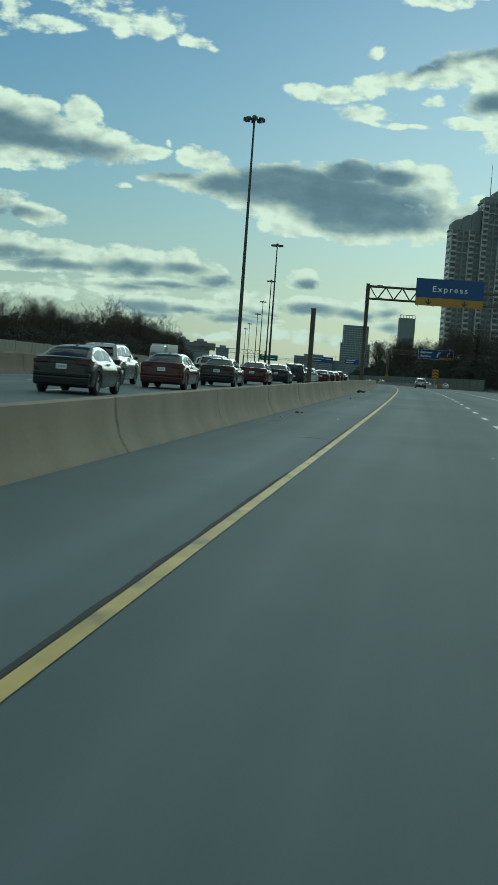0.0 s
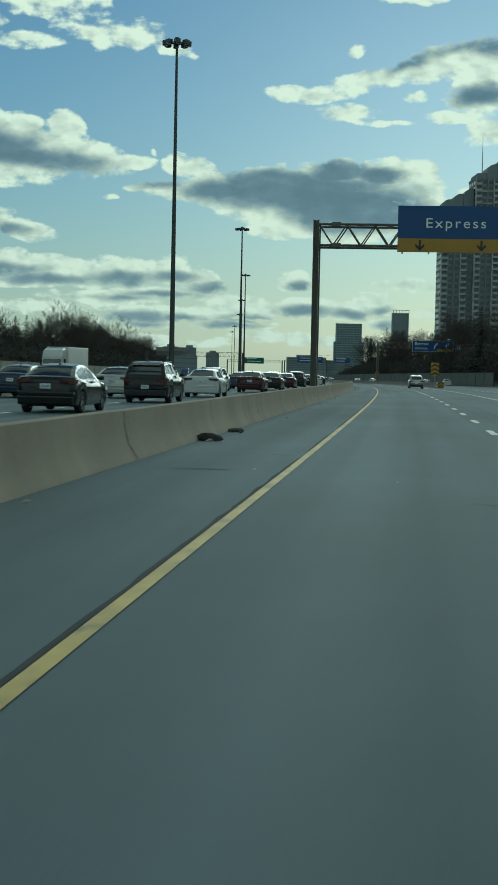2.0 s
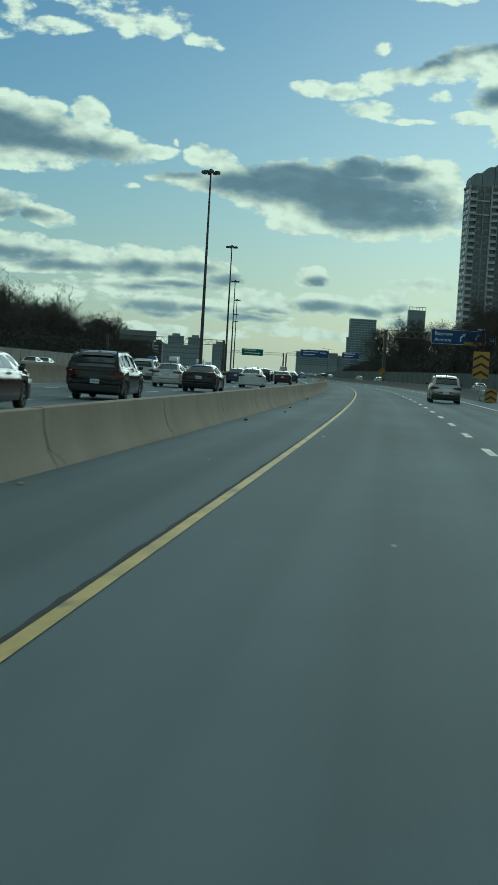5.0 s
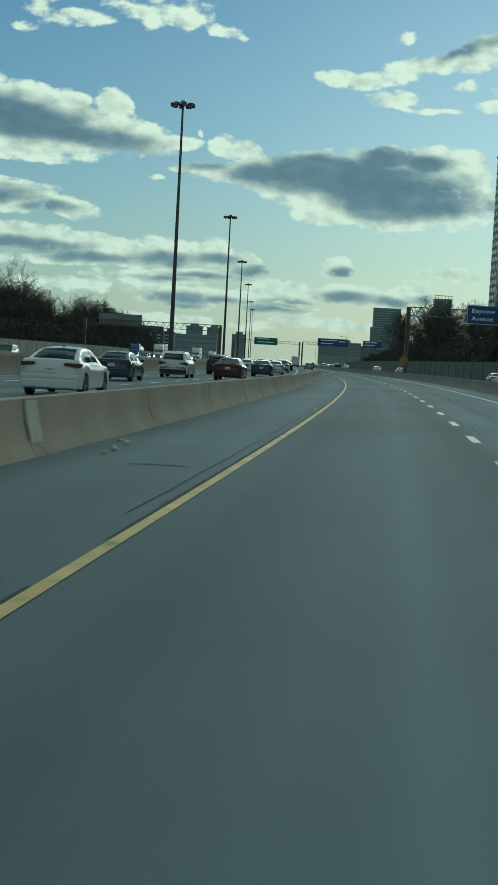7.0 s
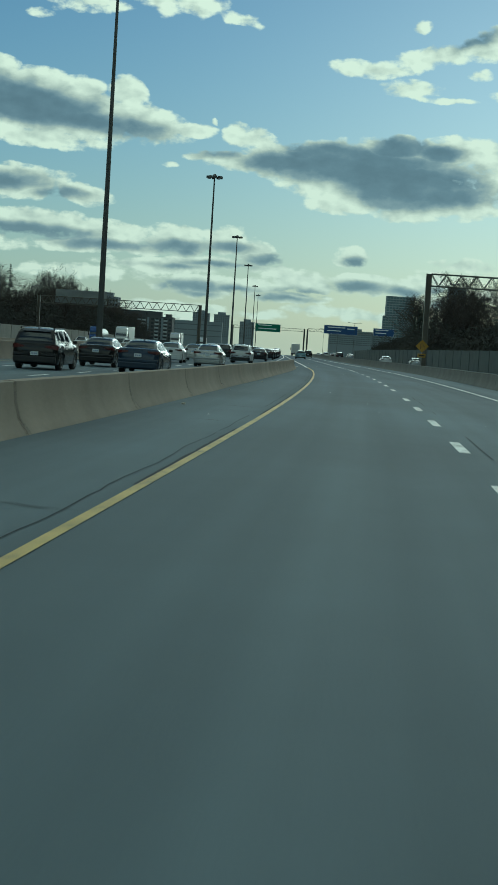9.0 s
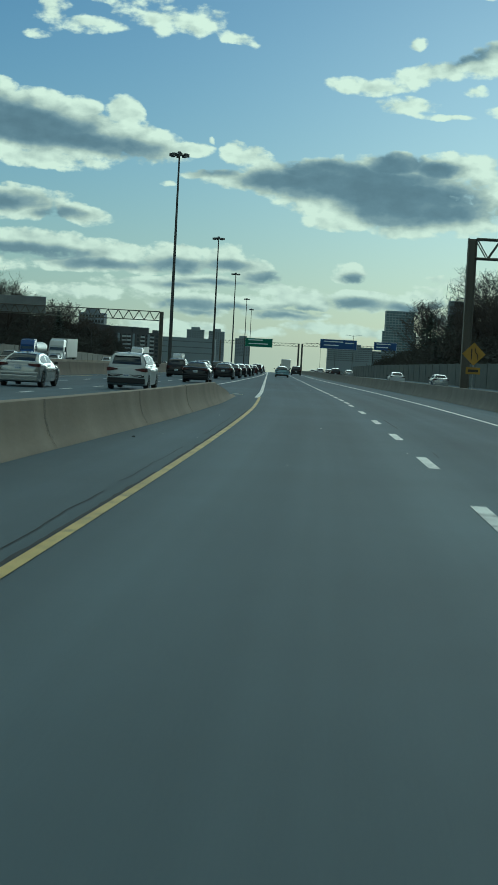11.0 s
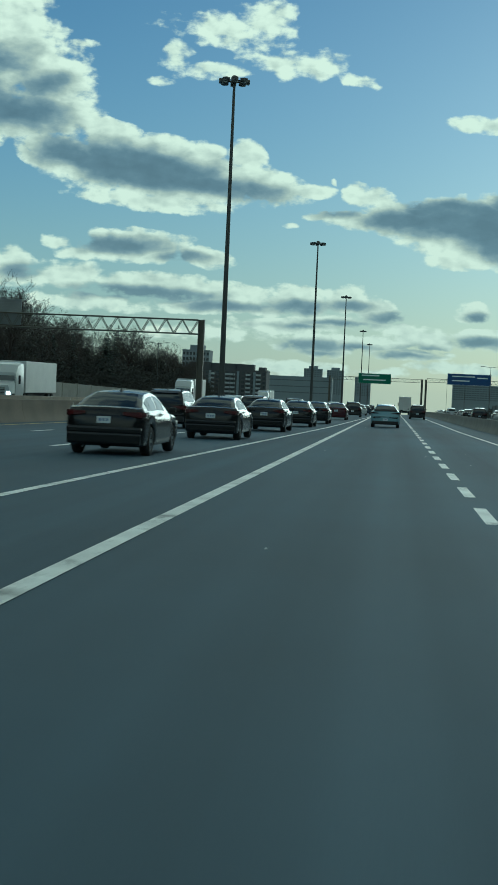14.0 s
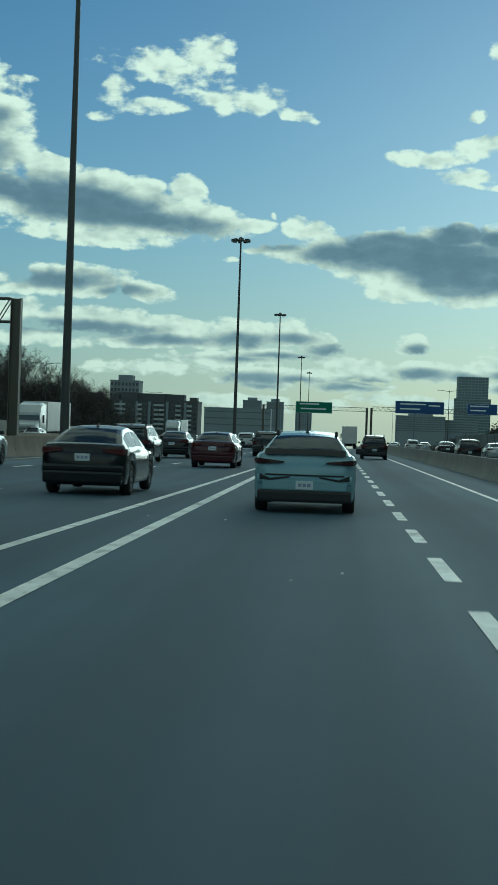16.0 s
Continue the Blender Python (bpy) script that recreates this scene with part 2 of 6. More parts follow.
# thin rims let the light through, heaps catch it on their sunward side, deep cores are grey
shade = wm("ADD", dark, wm("ADD", wm("MULTIPLY", wm("SUBTRACT", soft_puff, 0.5), 1.1), wm("MULTIPLY", lumps, 0.30)))
shade = wm("MULTIPLY", wm("ADD", shade, 0.48), 0.92, True)
shade = wm("MULTIPLY", wm("MULTIPLY", shade, shade), wm("SUBTRACT", 3.0, wm("MULTIPLY", shade, 2.0)))
veil = wm("MULTIPLY", wm("SUBTRACT", depth, 0.25), 0.12, True)
facing = wm("MULTIPLY", wm("SUBTRACT", heap_sunward, heap), 0.45)
glow = wm("SUBTRACT", wm("ADD", 0.95, wm("MULTIPLY", wm("SUBTRACT", puff, 0.5), 0.75)), wm("MULTIPLY", shade, 0.80))
glow = wm("ADD", wm("SUBTRACT", glow, veil), wm("MULTIPLY", facing, wm("SUBTRACT", 1.0, wm("MULTIPLY", shade, 0.75))))
# these unseen clouds are brightened as if front-lit, raising the fill light
glow = wm("ADD", glow, wm("MULTIPLY", away, 0.25), True)
tone = wramp(glow, (0.0, (0.120, 0.150, 0.165)), (0.16, (0.150, 0.182, 0.195)), (0.40, (0.26, 0.275, 0.255)), (0.66, (0.50, 0.455, 0.335)), (1.0, (0.90, 0.775, 0.53)))
gain = wn("ShaderNodeVectorMath")
gain.operation = "MULTIPLY"
gain.inputs[1].default_value = (20.0, 20.0, 20.0)
WT.links.new(tone, gain.inputs[0])
tone = gain.outputs[0]
sky = wn("ShaderNodeTexSky")
sky.sky_type, sky.sun_disc = "NISHITA", False
sky.sun_elevation, sky.sun_rotation = radians(SUN_EL), radians(SUN_AZ)
sky.air_density, sky.dust_density, sky.ozone_density, sky.altitude = 1.0, 0.3, 3.0, 150
# pale haze whitens the sky towards the horizon
haze = wm("MULTIPLY", wm("POWER", 2.718, wm("MULTIPLY", wm("MAXIMUM", ELEVATION, 0.0), -0.19)), 0.80)
haze = wm("ADD", haze, 0.03)
air = wmix(haze, sky.outputs[0], (7.9, 7.8, 5.8))
# the same haze lies over the lowest clouds
tone = wmix(wm("MULTIPLY", haze, 0.50), tone, (7.9, 7.8, 5.8))
lit = wmix(mask, air, tone)
bg = wn("ShaderNodeBackground")
bg.inputs["Strength"].default_value = 0.056
WT.links.new(lit, bg.inputs["Color"])
wout = wn("ShaderNodeOutputWorld")
WT.links.new(bg.outputs[0], wout.inputs[0])

sun = new("sun", bpy.data.lights.new("sun", "SUN"))
sun.data.energy, sun.data.angle, sun.data.color = 0.5, radians(26.0), (1.0, 0.86, 0.66)
sa, se = radians(SUN_AZ), radians(SUN_EL)
sun.matrix_world = look((math.sin(sa) * 900, math.cos(sa) * 900, math.tan(se) * 900), (0, 0, 0))

# ================= materials =================
def surface(name, colour, rough=0.6, metal=0.0, vary=0.2, scale=2.0, grain=30.0, bump=0.15, streak=None, rand=0.0, coords="Object", coat=0.0):
    """A worn surface: a large stain, a fine grain, bump; streak stretches the stains (x, y, z)."""
    m = bpy.data.materials.new(name)
    m.use_nodes = True
    nt = m.node_tree
    p = nt.nodes["Principled BSDF"]
    p.inputs["Roughness"].default_value, p.inputs["Metallic"].default_value = rough, metal
    p.inputs["Coat Weight"].default_value = coat
    tc = nt.nodes.new("ShaderNodeTexCoord")
    src = tc.outputs["UV"] if coords == "UV" else tc.outputs["Object"]
    mp = nt.nodes.new("ShaderNodeMapping")
    mp.inputs["Scale"].default_value = streak or (1, 1, 1)
    nt.links.new(src, mp.inputs[0])
    big = nt.nodes.new("ShaderNodeTexNoise")
    big.inputs["Scale"].default_value, big.inputs["Detail"].default_value = scale, 5.0
    nt.links.new(mp.outputs[0], big.inputs["Vector"])
    small = nt.nodes.new("ShaderNodeTexNoise")
    small.inputs["Scale"].default_value, small.inputs["Detail"].default_value = grain, 4.0
    nt.links.new(src, small.inputs["Vector"])
    add = nt.nodes.new("ShaderNodeMath")
    add.operation = "MULTIPLY_ADD"
    nt.links.new(small.outputs["Fac"], add.inputs[0])
    add.inputs[1].default_value = 0.45
    nt.links.new(big.outputs["Fac"], add.inputs[2])
    last = add.outputs[0]
    if rand:
        oi = nt.nodes.new("ShaderNodeObjectInfo")
        ra = nt.nodes.new("ShaderNodeMath")
        ra.operation = "MULTIPLY_ADD"
        nt.links.new(oi.outputs["Random"], ra.inputs[0])
        ra.inputs[1].default_value = rand
        nt.links.new(last, ra.inputs[2])
        last = ra.outputs[0]
    ramp = nt.nodes.new("ShaderNodeMapRange")
    ramp.inputs["From Min"].default_value, ramp.inputs["From Max"].default_value = 0.4, 1.05 + rand
    ramp.inputs["To Min"].default_value, ramp.inputs["To Max"].default_value = 1.0 - vary, 1.0 + vary
    nt.links.new(last, ramp.inputs["Value"])
    mul = nt.nodes.new("ShaderNodeMix")
    mul.data_type, mul.blend_type = "RGBA", "MULTIPLY"
    mul.inputs[0].default_value = 1.0
    mul.inputs[6].default_value = (*colour, 1)
    nt.links.new(ramp.outputs[0], mul.inputs[7])
    nt.links.new(mul.outputs[2], p.inputs["Base Color"])
    if bump:
        b = nt.nodes.new("ShaderNodeBump")
        b.inputs["Strength"].default_value, b.inputs["Distance"].default_value = bump, 0.02
        nt.links.new(small.outputs["Fac"], b.inputs["Height"])
        nt.links.new(b.outputs[0], p.inputs["Normal"])
    return m


def glowing(name, colour, strength):
    m = bpy.data.materials.new(name)
    m.use_nodes = True
    p = m.node_tree.nodes["Principled BSDF"]
    p.inputs["Base Color"].default_value = (*colour, 1)
    p.inputs["Emission Color"].default_value = (*colour, 1)
    p.inputs["Emission Strength"].default_value = strength
    p.inputs["Roughness"].default_value = 0.3
    return m


def asphalt_material():
    """Worn asphalt: coarse stone grain, long wheel tracks, blotches, dark tar seams; UV is (across, along) in metres."""
    m = surface("asphalt", (0.086, 0.117, 0.140), 0.8, vary=0.25, scale=0.35, grain=55.0, bump=0.12, streak=(1.0, 0.12, 1.0), coords="UV")
    nt = m.node_tree
    p = nt.nodes["Principled BSDF"]
    old = p.inputs["Base Color"].links[0].from_socket
    tc = nt.nodes.new("ShaderNodeTexCoord")
    mp = nt.nodes.new("ShaderNodeMapping")
    mp.inputs["Scale"].default_value = (0.9, 0.006, 1)
    nt.links.new(tc.outputs["UV"], mp.inputs[0])
    tracks = nt.nodes.new("ShaderNodeTexNoise")
    tracks.inputs["Scale"].default_value, tracks.inputs["Detail"].default_value = 1.0, 3.0
    nt.links.new(mp.outputs[0], tracks.inputs["Vector"])
    rng = nt.nodes.new("ShaderNodeMapRange")
    rng.inputs["From Min"].default_value, rng.inputs["From Max"].default_value = 0.3, 0.7
    rng.inputs["To Min"].default_value, rng.inputs["To Max"].default_value = 0.78, 1.22
    nt.links.new(tracks.outputs["Fac"], rng.inputs["Value"])
    mul = nt.nodes.new("ShaderNodeMix")
    mul.data_type, mul.blend_type = "RGBA", "MULTIPLY"
    mul.inputs[0].default_value = 1.0
    nt.links.new(old, mul.inputs[6])
    nt.links.new(rng.outputs[0], mul.inputs[7])
    nt.links.new(mul.outputs[2], p.inputs["Base Color"])
    # broad random blotches that paint cloud-shadow bands into the asphalt colour
    mp2 = nt.nodes.new("ShaderNodeMapping")
    mp2.inputs["Scale"].default_value = (0.10, 0.075, 1)
    nt.links.new(tc.outputs["UV"], mp2.inputs[0])
    cloud_shade = nt.nodes.new("ShaderNodeTexNoise")
    cloud_shade.inputs["Scale"].default_value, cloud_shade.inputs["Detail"].default_value = 1.0, 6.0
    cloud_shade.inputs["Roughness"].default_value = 0.62
    nt.links.new(mp2.outputs[0], cloud_shade.inputs["Vector"])
    rng2 = nt.nodes.new("ShaderNodeMapRange")
    rng2.inputs["From Min"].default_value, rng2.inputs["From Max"].default_value = 0.3, 0.7
    rng2.inputs["To Min"].default_value, rng2.inputs["To Max"].default_value = 0.80, 1.20
    nt.links.new(cloud_shade.outputs["Fac"], rng2.inputs["Value"])
    mul2 = nt.nodes.new("ShaderNodeMix")
    mul2.data_type, mul2.blend_type = "RGBA", "MULTIPLY"
    mul2.inputs[0].default_value = 1.0
    nt.links.new(mul.outputs[2], mul2.inputs[6])
    nt.links.new(rng2.outputs[0], mul2.inputs[7])
    # the stretch past the merge is darker and bluer
    sep2, past_merge, mul3 = nt.nodes.new("ShaderNodeSeparateXYZ"), nt.nodes.new("ShaderNodeMapRange"), nt.nodes.new("ShaderNodeMix")
    nt.links.new(tc.outputs["UV"], sep2.inputs[0])
    past_merge.inputs["From Min"].default_value, past_merge.inputs["From Max"].default_value = 340.0, 470.0
    nt.links.new(sep2.outputs[1], past_merge.inputs["Value"])
    mul3.data_type, mul3.blend_type = "RGBA", "MULTIPLY"
    nt.links.new(past_merge.outputs[0], mul3.inputs[0])
    nt.links.new(mul2.outputs[2], mul3.inputs[6])
    mul3.inputs[7].default_value = (0.345, 0.51, 0.65, 1)
    nt.links.new(mul3.outputs[2], p.inputs["Base Color"])
    rr = nt.nodes.new("ShaderNodeMapRange")
    rr.inputs["To Min"].default_value, rr.inputs["To Max"].default_value = 0.85, 0.7
    nt.links.new(tracks.outputs["Fac"], rr.inputs["Value"])
    nt.links.new(rr.outputs[0], p.inputs["Roughness"])
    return m


ASPHALT = asphalt_material()
TAR = surface("tar_seal", (0.040, 0.044, 0.048), 0.95, vary=0.3, scale=1.5, grain=40, bump=0.2)
YELLOW_PAINT = surface("yellow_road_paint", (0.54, 0.41, 0.12), 0.6, vary=0.35, scale=1.2, grain=18, bump=0.2)
WHITE_PAINT = surface("white_road_paint", (0.74, 0.75, 0.72), 0.6, vary=0.3, scale=1.2, grain=18, bump=0.2)
for _m in (YELLOW_PAINT, WHITE_PAINT):
    # the asphalt shows where tyres wore the paint off
    _nt = _m.node_tree
    _p = _nt.nodes["Principled BSDF"]
    _old = _p.inputs["Base Color"].links[0].from_socket
    _tc, _n, _r, _x = (_nt.nodes.new(k) for k in ("ShaderNodeTexCoord", "ShaderNodeTexNoise", "ShaderNodeMapRange", "ShaderNodeMix"))
    _n.inputs["Scale"].default_value, _n.inputs["Detail"].default_value, _n.inputs["Roughness"].default_value = 1.6, 8.0, 0.75
    _nt.links.new(_tc.outputs["UV"], _n.inputs["Vector"])
    _r.inputs["From Min"].default_value, _r.inputs["From Max"].default_value = 0.53, 0.62
    _r.inputs["To Max"].default_value = 0.75
    _nt.links.new(_n.outputs["Fac"], _r.inputs["Value"])
    _x.data_type = "RGBA"
    _nt.links.new(_r.outputs[0], _x.inputs[0])
    _nt.links.new(_old, _x.inputs[6])
    _x.inputs[7].default_value = (0.10, 0.10, 0.095, 1)
    _nt.links.new(_x.outputs[2], _p.inputs["Base Color"])
CONCRETE = surface("barrier_concrete", (0.268, 0.228, 0.177), 0.85, vary=0.28, scale=0.7, grain=14, bump=0.3, rand=0.06, streak=(1, 1, 0.35))
# ramp barrier: the shade on its face is put into this darker colour
SHADE_CONCRETE = surface("shaded_grey_barrier_concrete", (0.17, 0.165, 0.15), 0.85, vary=0.3, scale=0.7, grain=14, bump=0.3, rand=0.1)
PATCH = surface("mortar_patch", (0.40, 0.38, 0.33), 0.85, vary=0.2, scale=3, grain=20, bump=0.3)
WALL_CONCRETE = surface("noise_wall_concrete", (0.26, 0.25, 0.22), 0.85, vary=0.25, scale=0.5, grain=8, bump=0.3, rand=0.12)
# median barrier: darker brown than the near one
MEDIAN_CONCRETE = surface("darker_median_concrete", (0.185, 0.155, 0.12), 0.85, vary=0.3, scale=0.7, grain=14, bump=0.3, rand=0.1)
RAMP_WALL = surface("grey_green_wall_concrete", (0.10, 0.115, 0.11), 0.85, vary=0.25, scale=0.5, grain=8, bump=0.3, rand=0.12)
GRASS = surface("dry_grass", (0.055, 0.055, 0.035), 0.9, vary=0.45, scale=0.08, grain=3.0, bump=0.6)
STEEL = surface("weathered_brown_steel", (0.115, 0.108, 0.088), 0.6, metal=0.3, vary=0.3, scale=1.0, grain=20, bump=0.1, streak=(1, 1, 0.15))
GALV = surface("galvanized_steel", (0.33, 0.34, 0.33), 0.45, metal=0.8, vary=0.2, scale=1.0, grain=20, bump=0.05)
MAST_STEEL = surface("mast_steel", (0.060, 0.064, 0.062), 0.55, metal=0.4, vary=0.25, scale=0.6, grain=10, bump=0.05, streak=(1, 1, 0.05))
LUMINAIRE = surface("grey_luminaire_housing", (0.05, 0.055, 0.056), 0.5, vary=0.15)
LENS = surface("luminaire_lens", (0.55, 0.57, 0.52), 0.2, vary=0.1)
SIGN_BLUE = surface("blue_sign_sheeting", (0.012, 0.055, 0.19), 0.45, vary=0.12, scale=0.7, grain=6, bump=0.02)
SIGN_GREEN = surface("green_sign_sheeting", (0.01, 0.13, 0.07), 0.45, vary=0.12, scale=0.7, grain=6, bump=0.02)
SIGN_YELLOW = surface("yellow_sign_sheeting", (0.31, 0.185, 0.015), 0.45, vary=0.12, scale=0.7, grain=6, bump=0.02)
SIGN_WHITE = surface("white_sign_sheeting", (0.75, 0.77, 0.76), 0.45, vary=0.08, scale=0.7, grain=6, bump=0.02)
SIGN_BLACK = surface("black_sign_sheeting", (0.015, 0.015, 0.015), 0.5, vary=0.1)
SIGN_BACK = surface("sign_back_aluminium", (0.22, 0.23, 0.23), 0.5, metal=0.5, vary=0.2, scale=0.5)
BARK = surface("dark_bark", (0.028, 0.022, 0.018), 0.9, vary=0.35, scale=2.0, grain=20, bump=0.4)
TWIGS = surface("bare_twigs", (0.052, 0.044, 0.038), 0.9, vary=0.3, scale=0.8, grain=6, bump=0)
NEEDLES = surface("dark_conifer_needles", (0.018, 0.030, 0.021), 0.8, vary=0.45, scale=1.0, grain=9, bump=0)
BRUSH = surface("dry_brush", (0.034, 0.035, 0.030), 0.9, vary=0.45, scale=0.6, grain=6, bump=0)
RUBBER = surface("black_rubber", (0.018, 0.018, 0.018), 0.8, vary=0.2, scale=6, grain=40, bump=0.2)
RIM = surface("alloy_wheel", (0.42, 0.43, 0.44), 0.3, metal=0.9, vary=0.1)
TRIM = surface("black_plastic_trim", (0.011, 0.012, 0.013), 0.6, vary=0.15)


def car_glass():
    """Dark tinted glass with a weak mirror sheen."""
    m = bpy.data.materials.new("tinted_car_glass")
    m.use_nodes = True
    nt = m.node_tree
    nt.nodes.clear()
    d, g, x, o, w, k = (nt.nodes.new(n) for n in ("ShaderNodeBsdfDiffuse", "ShaderNodeBsdfGlossy", "ShaderNodeMixShader", "ShaderNodeOutputMaterial", "ShaderNodeLayerWeight", "ShaderNodeMath"))
    d.inputs["Color"].default_value = (0.010, 0.014, 0.016, 1)
    g.inputs["Color"].default_value, g.inputs["Roughness"].default_value = (0.9, 0.95, 1.0, 1), 0.06
    w.inputs["Blend"].default_value = 0.35
    k.operation = "MULTIPLY_ADD"
    k.inputs[1].default_value, k.inputs[2].default_value = 0.17, 0.06
    nt.links.new(w.outputs["Fresnel"], k.inputs[0])
    nt.links.new(k.outputs[0], x.inputs[0])
    nt.links.new(d.outputs[0], x.inputs[1])
    nt.links.new(g.outputs[0], x.inputs[2])
    nt.links.new(x.outputs[0], o.inputs[0])
    return m


GLASS = car_glass()
TAIL_DARK = surface("smoked_tail_lamp_lens", (0.020, 0.004, 0.007), 0.2, vary=0.1, bump=0, coat=0.4)
TAIL = surface("red_tail_lamp_lens", (0.055, 0.004, 0.005), 0.2, vary=0.1, bump=0, coat=0.6)
BRAKE = glowing("lit_brake_lamp", (0.8, 0.03, 0.02), 0.5)
HEAD = glowing("lit_headlamp", (1.0, 0.97, 0.9), 6.0)
PLATE = surface("number_plate_white", (0.55, 0.58, 0.60), 0.4, vary=0.06)
PLATE_INK = surface("number_plate_ink", (0.20, 0.25, 0.36), 0.4, vary=0.06)


def paint(name, colour, rough=0.18, metal=0.1, coat=0.0):
    m = surface(name, colour, rough, metal, vary=0.06, scale=0.8, grain=120, bump=0.0, coat=coat)
    m.node_tree.nodes["Principled BSDF"].inputs["Specular IOR Level"].default_value = 0.45
    return m


P_TEAL = paint("teal_car_paint", (0.235, 0.355, 0.405))
P_DARK = paint("charcoal_car_paint", (0.008, 0.009, 0.010))
P_BLACK = paint("black_car_paint", (0.007, 0.008, 0.009))
P_RED = paint("dark_red_car_paint", (0.036, 0.006, 0.009))
P_BLUE = paint("dark_blue_car_paint", (0.022, 0.036, 0.060))
P_WHITE = paint("white_car_paint", (0.48, 0.50, 0.50), metal=0.0)
P_SILVER = paint("silver_car_paint", (0.36, 0.37, 0.36), metal=0.6)
P_NAVY = paint("blue_truck_paint", (0.03, 0.07, 0.22))
TRUCK_WHITE = surface("white_trailer_skin", (0.55, 0.55, 0.53), 0.45, vary=0.15, scale=0.4, grain=5, bump=0.03)
TOWER_WALL = surface("grey_tower_concrete", (0.19, 0.215, 0.24), 0.8, vary=0.12, scale=0.08, grain=1.0, bump=0.05)
TOWER_SLAB = surface("pale_balcony_slab", (0.36, 0.385, 0.40), 0.8, vary=0.1, scale=0.1, grain=1.0, bump=0.05)
TOWER_GLASS = surface("dark_window_glass", (0.035, 0.045, 0.055), 0.12, vary=0.35, scale=0.05, grain=0.6, bump=0, rand=0.5)
# far facades: bluish air haze is mixed into these four base colours
BRICK_DARK = surface("hazed_dark_brick_facade", (0.068, 0.072, 0.078), 0.8, vary=0.15, scale=0.08, grain=1.0, bump=0.05)
HAZY_GLASS = surface("hazed_distant_glazing", (0.10, 0.125, 0.14), 0.4, vary=0.25, scale=0.05, grain=0.6, bump=0)
GREEN_GLASS = surface("hazed_green_curtain_wall", (0.09, 0.14, 0.16), 0.2, vary=0.2, scale=0.05, grain=0.5, bump=0)
HAZED_WALL = surface("hazed_pale_precast", (0.20, 0.235, 0.26), 0.8, vary=0.1, scale=0.05, grain=0.7, bump=0.05)

# ================= the road's line =================
def bearing(s):
    q = min(max(s, -60), 430) / 200
    return 0.02986 * q - 0.002126 * q * q + 0.008782 * q ** 3


def rise(s):
    q = min(max(s, -60), 900) / 200
    return -0.07002 * q - 1.5858 * q ** 2 + 0.52782 * q ** 3 - 0.061457 * q ** 4


def drop(s):
    """How far the land falls away below the built things' datum, past the crest."""
    return 0.02 * max(0.0, s - 900)


S0, S1 = -400, 4700
_xs, _ys = [0.0], [0.0]
for _i in range(S0, S1):
    _h = bearing(_i + 0.5)
    _xs.append(_xs[-1] - math.sin(_h))
    _ys.append(_ys[-1] + math.cos(_h))
_ox, _oy = _xs[-S0], _ys[-S0]


def at(s, u, z=0.0):
    """A place s metres along the road, u metres to the right of its line and z over its surface."""
    i = min(max(int(math.floor(s - S0)), 0), S1 - S0 - 1)
    f = s - S0 - i
    h = bearing(s)
    x = _xs[i] * (1 - f) + _xs[i + 1] * f - _ox
    y = _ys[i] * (1 - f) + _ys[i + 1] * f - _oy
    return Vector((x + u * math.cos(h), y + u * math.sin(h), rise(s) + z))


def stand(s, u, z=0.0, turn=0.0):
    """The pose of a thing at a place of the road: its +y looks along the road."""
    return Matrix.Translation(at(s, u, z)) @ Matrix.Rotation(bearing(s) + radians(turn), 4, "Z")


def smooth(s, knots):
    """Soft interpolation between (s, value) knots."""
    if s <= knots[0][0]:
        return knots[0][1]
    for (a, va), (b, vb) in zip(knots, knots[1:]):
        if s <= b:
            f = (s - a) / (b - a)
            return va + (vb - va) * f
    return knots[-1][1]


def edge_left(s):      # right edge line of the left carriageway
    return smooth(s, ((-100, -8.3), (150, -7.9), (300, -7.3), (415, -6.4), (440, -5.5), (475, -4.5), (541, -3.15), (620, -2.3), (760, -2.2)))


def median(s):         # face of the median barrier
    return edge_left(s) - 11.3


def masts_u(s):
    return smooth(s, ((0, -31.0), (259, -28.7), (462, -25.1), (640, -21.0), (817, -19.6), (993, -18.3)))


def barrier_face(s):   # foot of the near barrier, road side
    return smooth(s, ((-100, -4.25), (180, -4.25), (285, -4.4), (345, -4.32), (376, -3.88), (391, -3.48), (409, -3.12), (422, -3.05)))


def right_edge(s):
    return smooth(s, ((-100, 5.3), (450, 5.25), (545, 4.35), (900, 4.3)))


def right_barrier(s):
    return smooth(s, ((262, 6.9), (300, 7.4), (440, 7.6), (560, 6.1), (900, 6.0)))


# ================= helpers for meshes =================
def part(name, bm, material, parent=None, label="", smooth_angle=0, matrix=None):
    """Links a bmesh as one mesh object, under a thing or a part if one is given."""
    me = bpy.data.meshes.new(name)
    bm.to_mesh(me)
    bm.free()
    me.materials.append(material)
    if smooth_angle:
        for p in me.polygons:
            p.use_smooth = True
        me.set_sharp_from_angle(angle=radians(smooth_angle))
    ob = new(name, me)
    if matrix is not None:
        ob.matrix_basis = matrix
    if parent is not None:
        ob.parent = parent
    if label:
        ob["label"] = label
    return ob


def share(name, mesh, parent, matrix):
    ob = new(name, mesh)
    ob.matrix_basis = matrix
    ob.parent = parent
    return ob


def thing(name, label, category, matrix, group="", kind=""):
    ob = new(name)
    ob.empty_display_size = 0.3
    ob.matrix_basis = matrix
    return tagged(ob, label, category, group, kind)


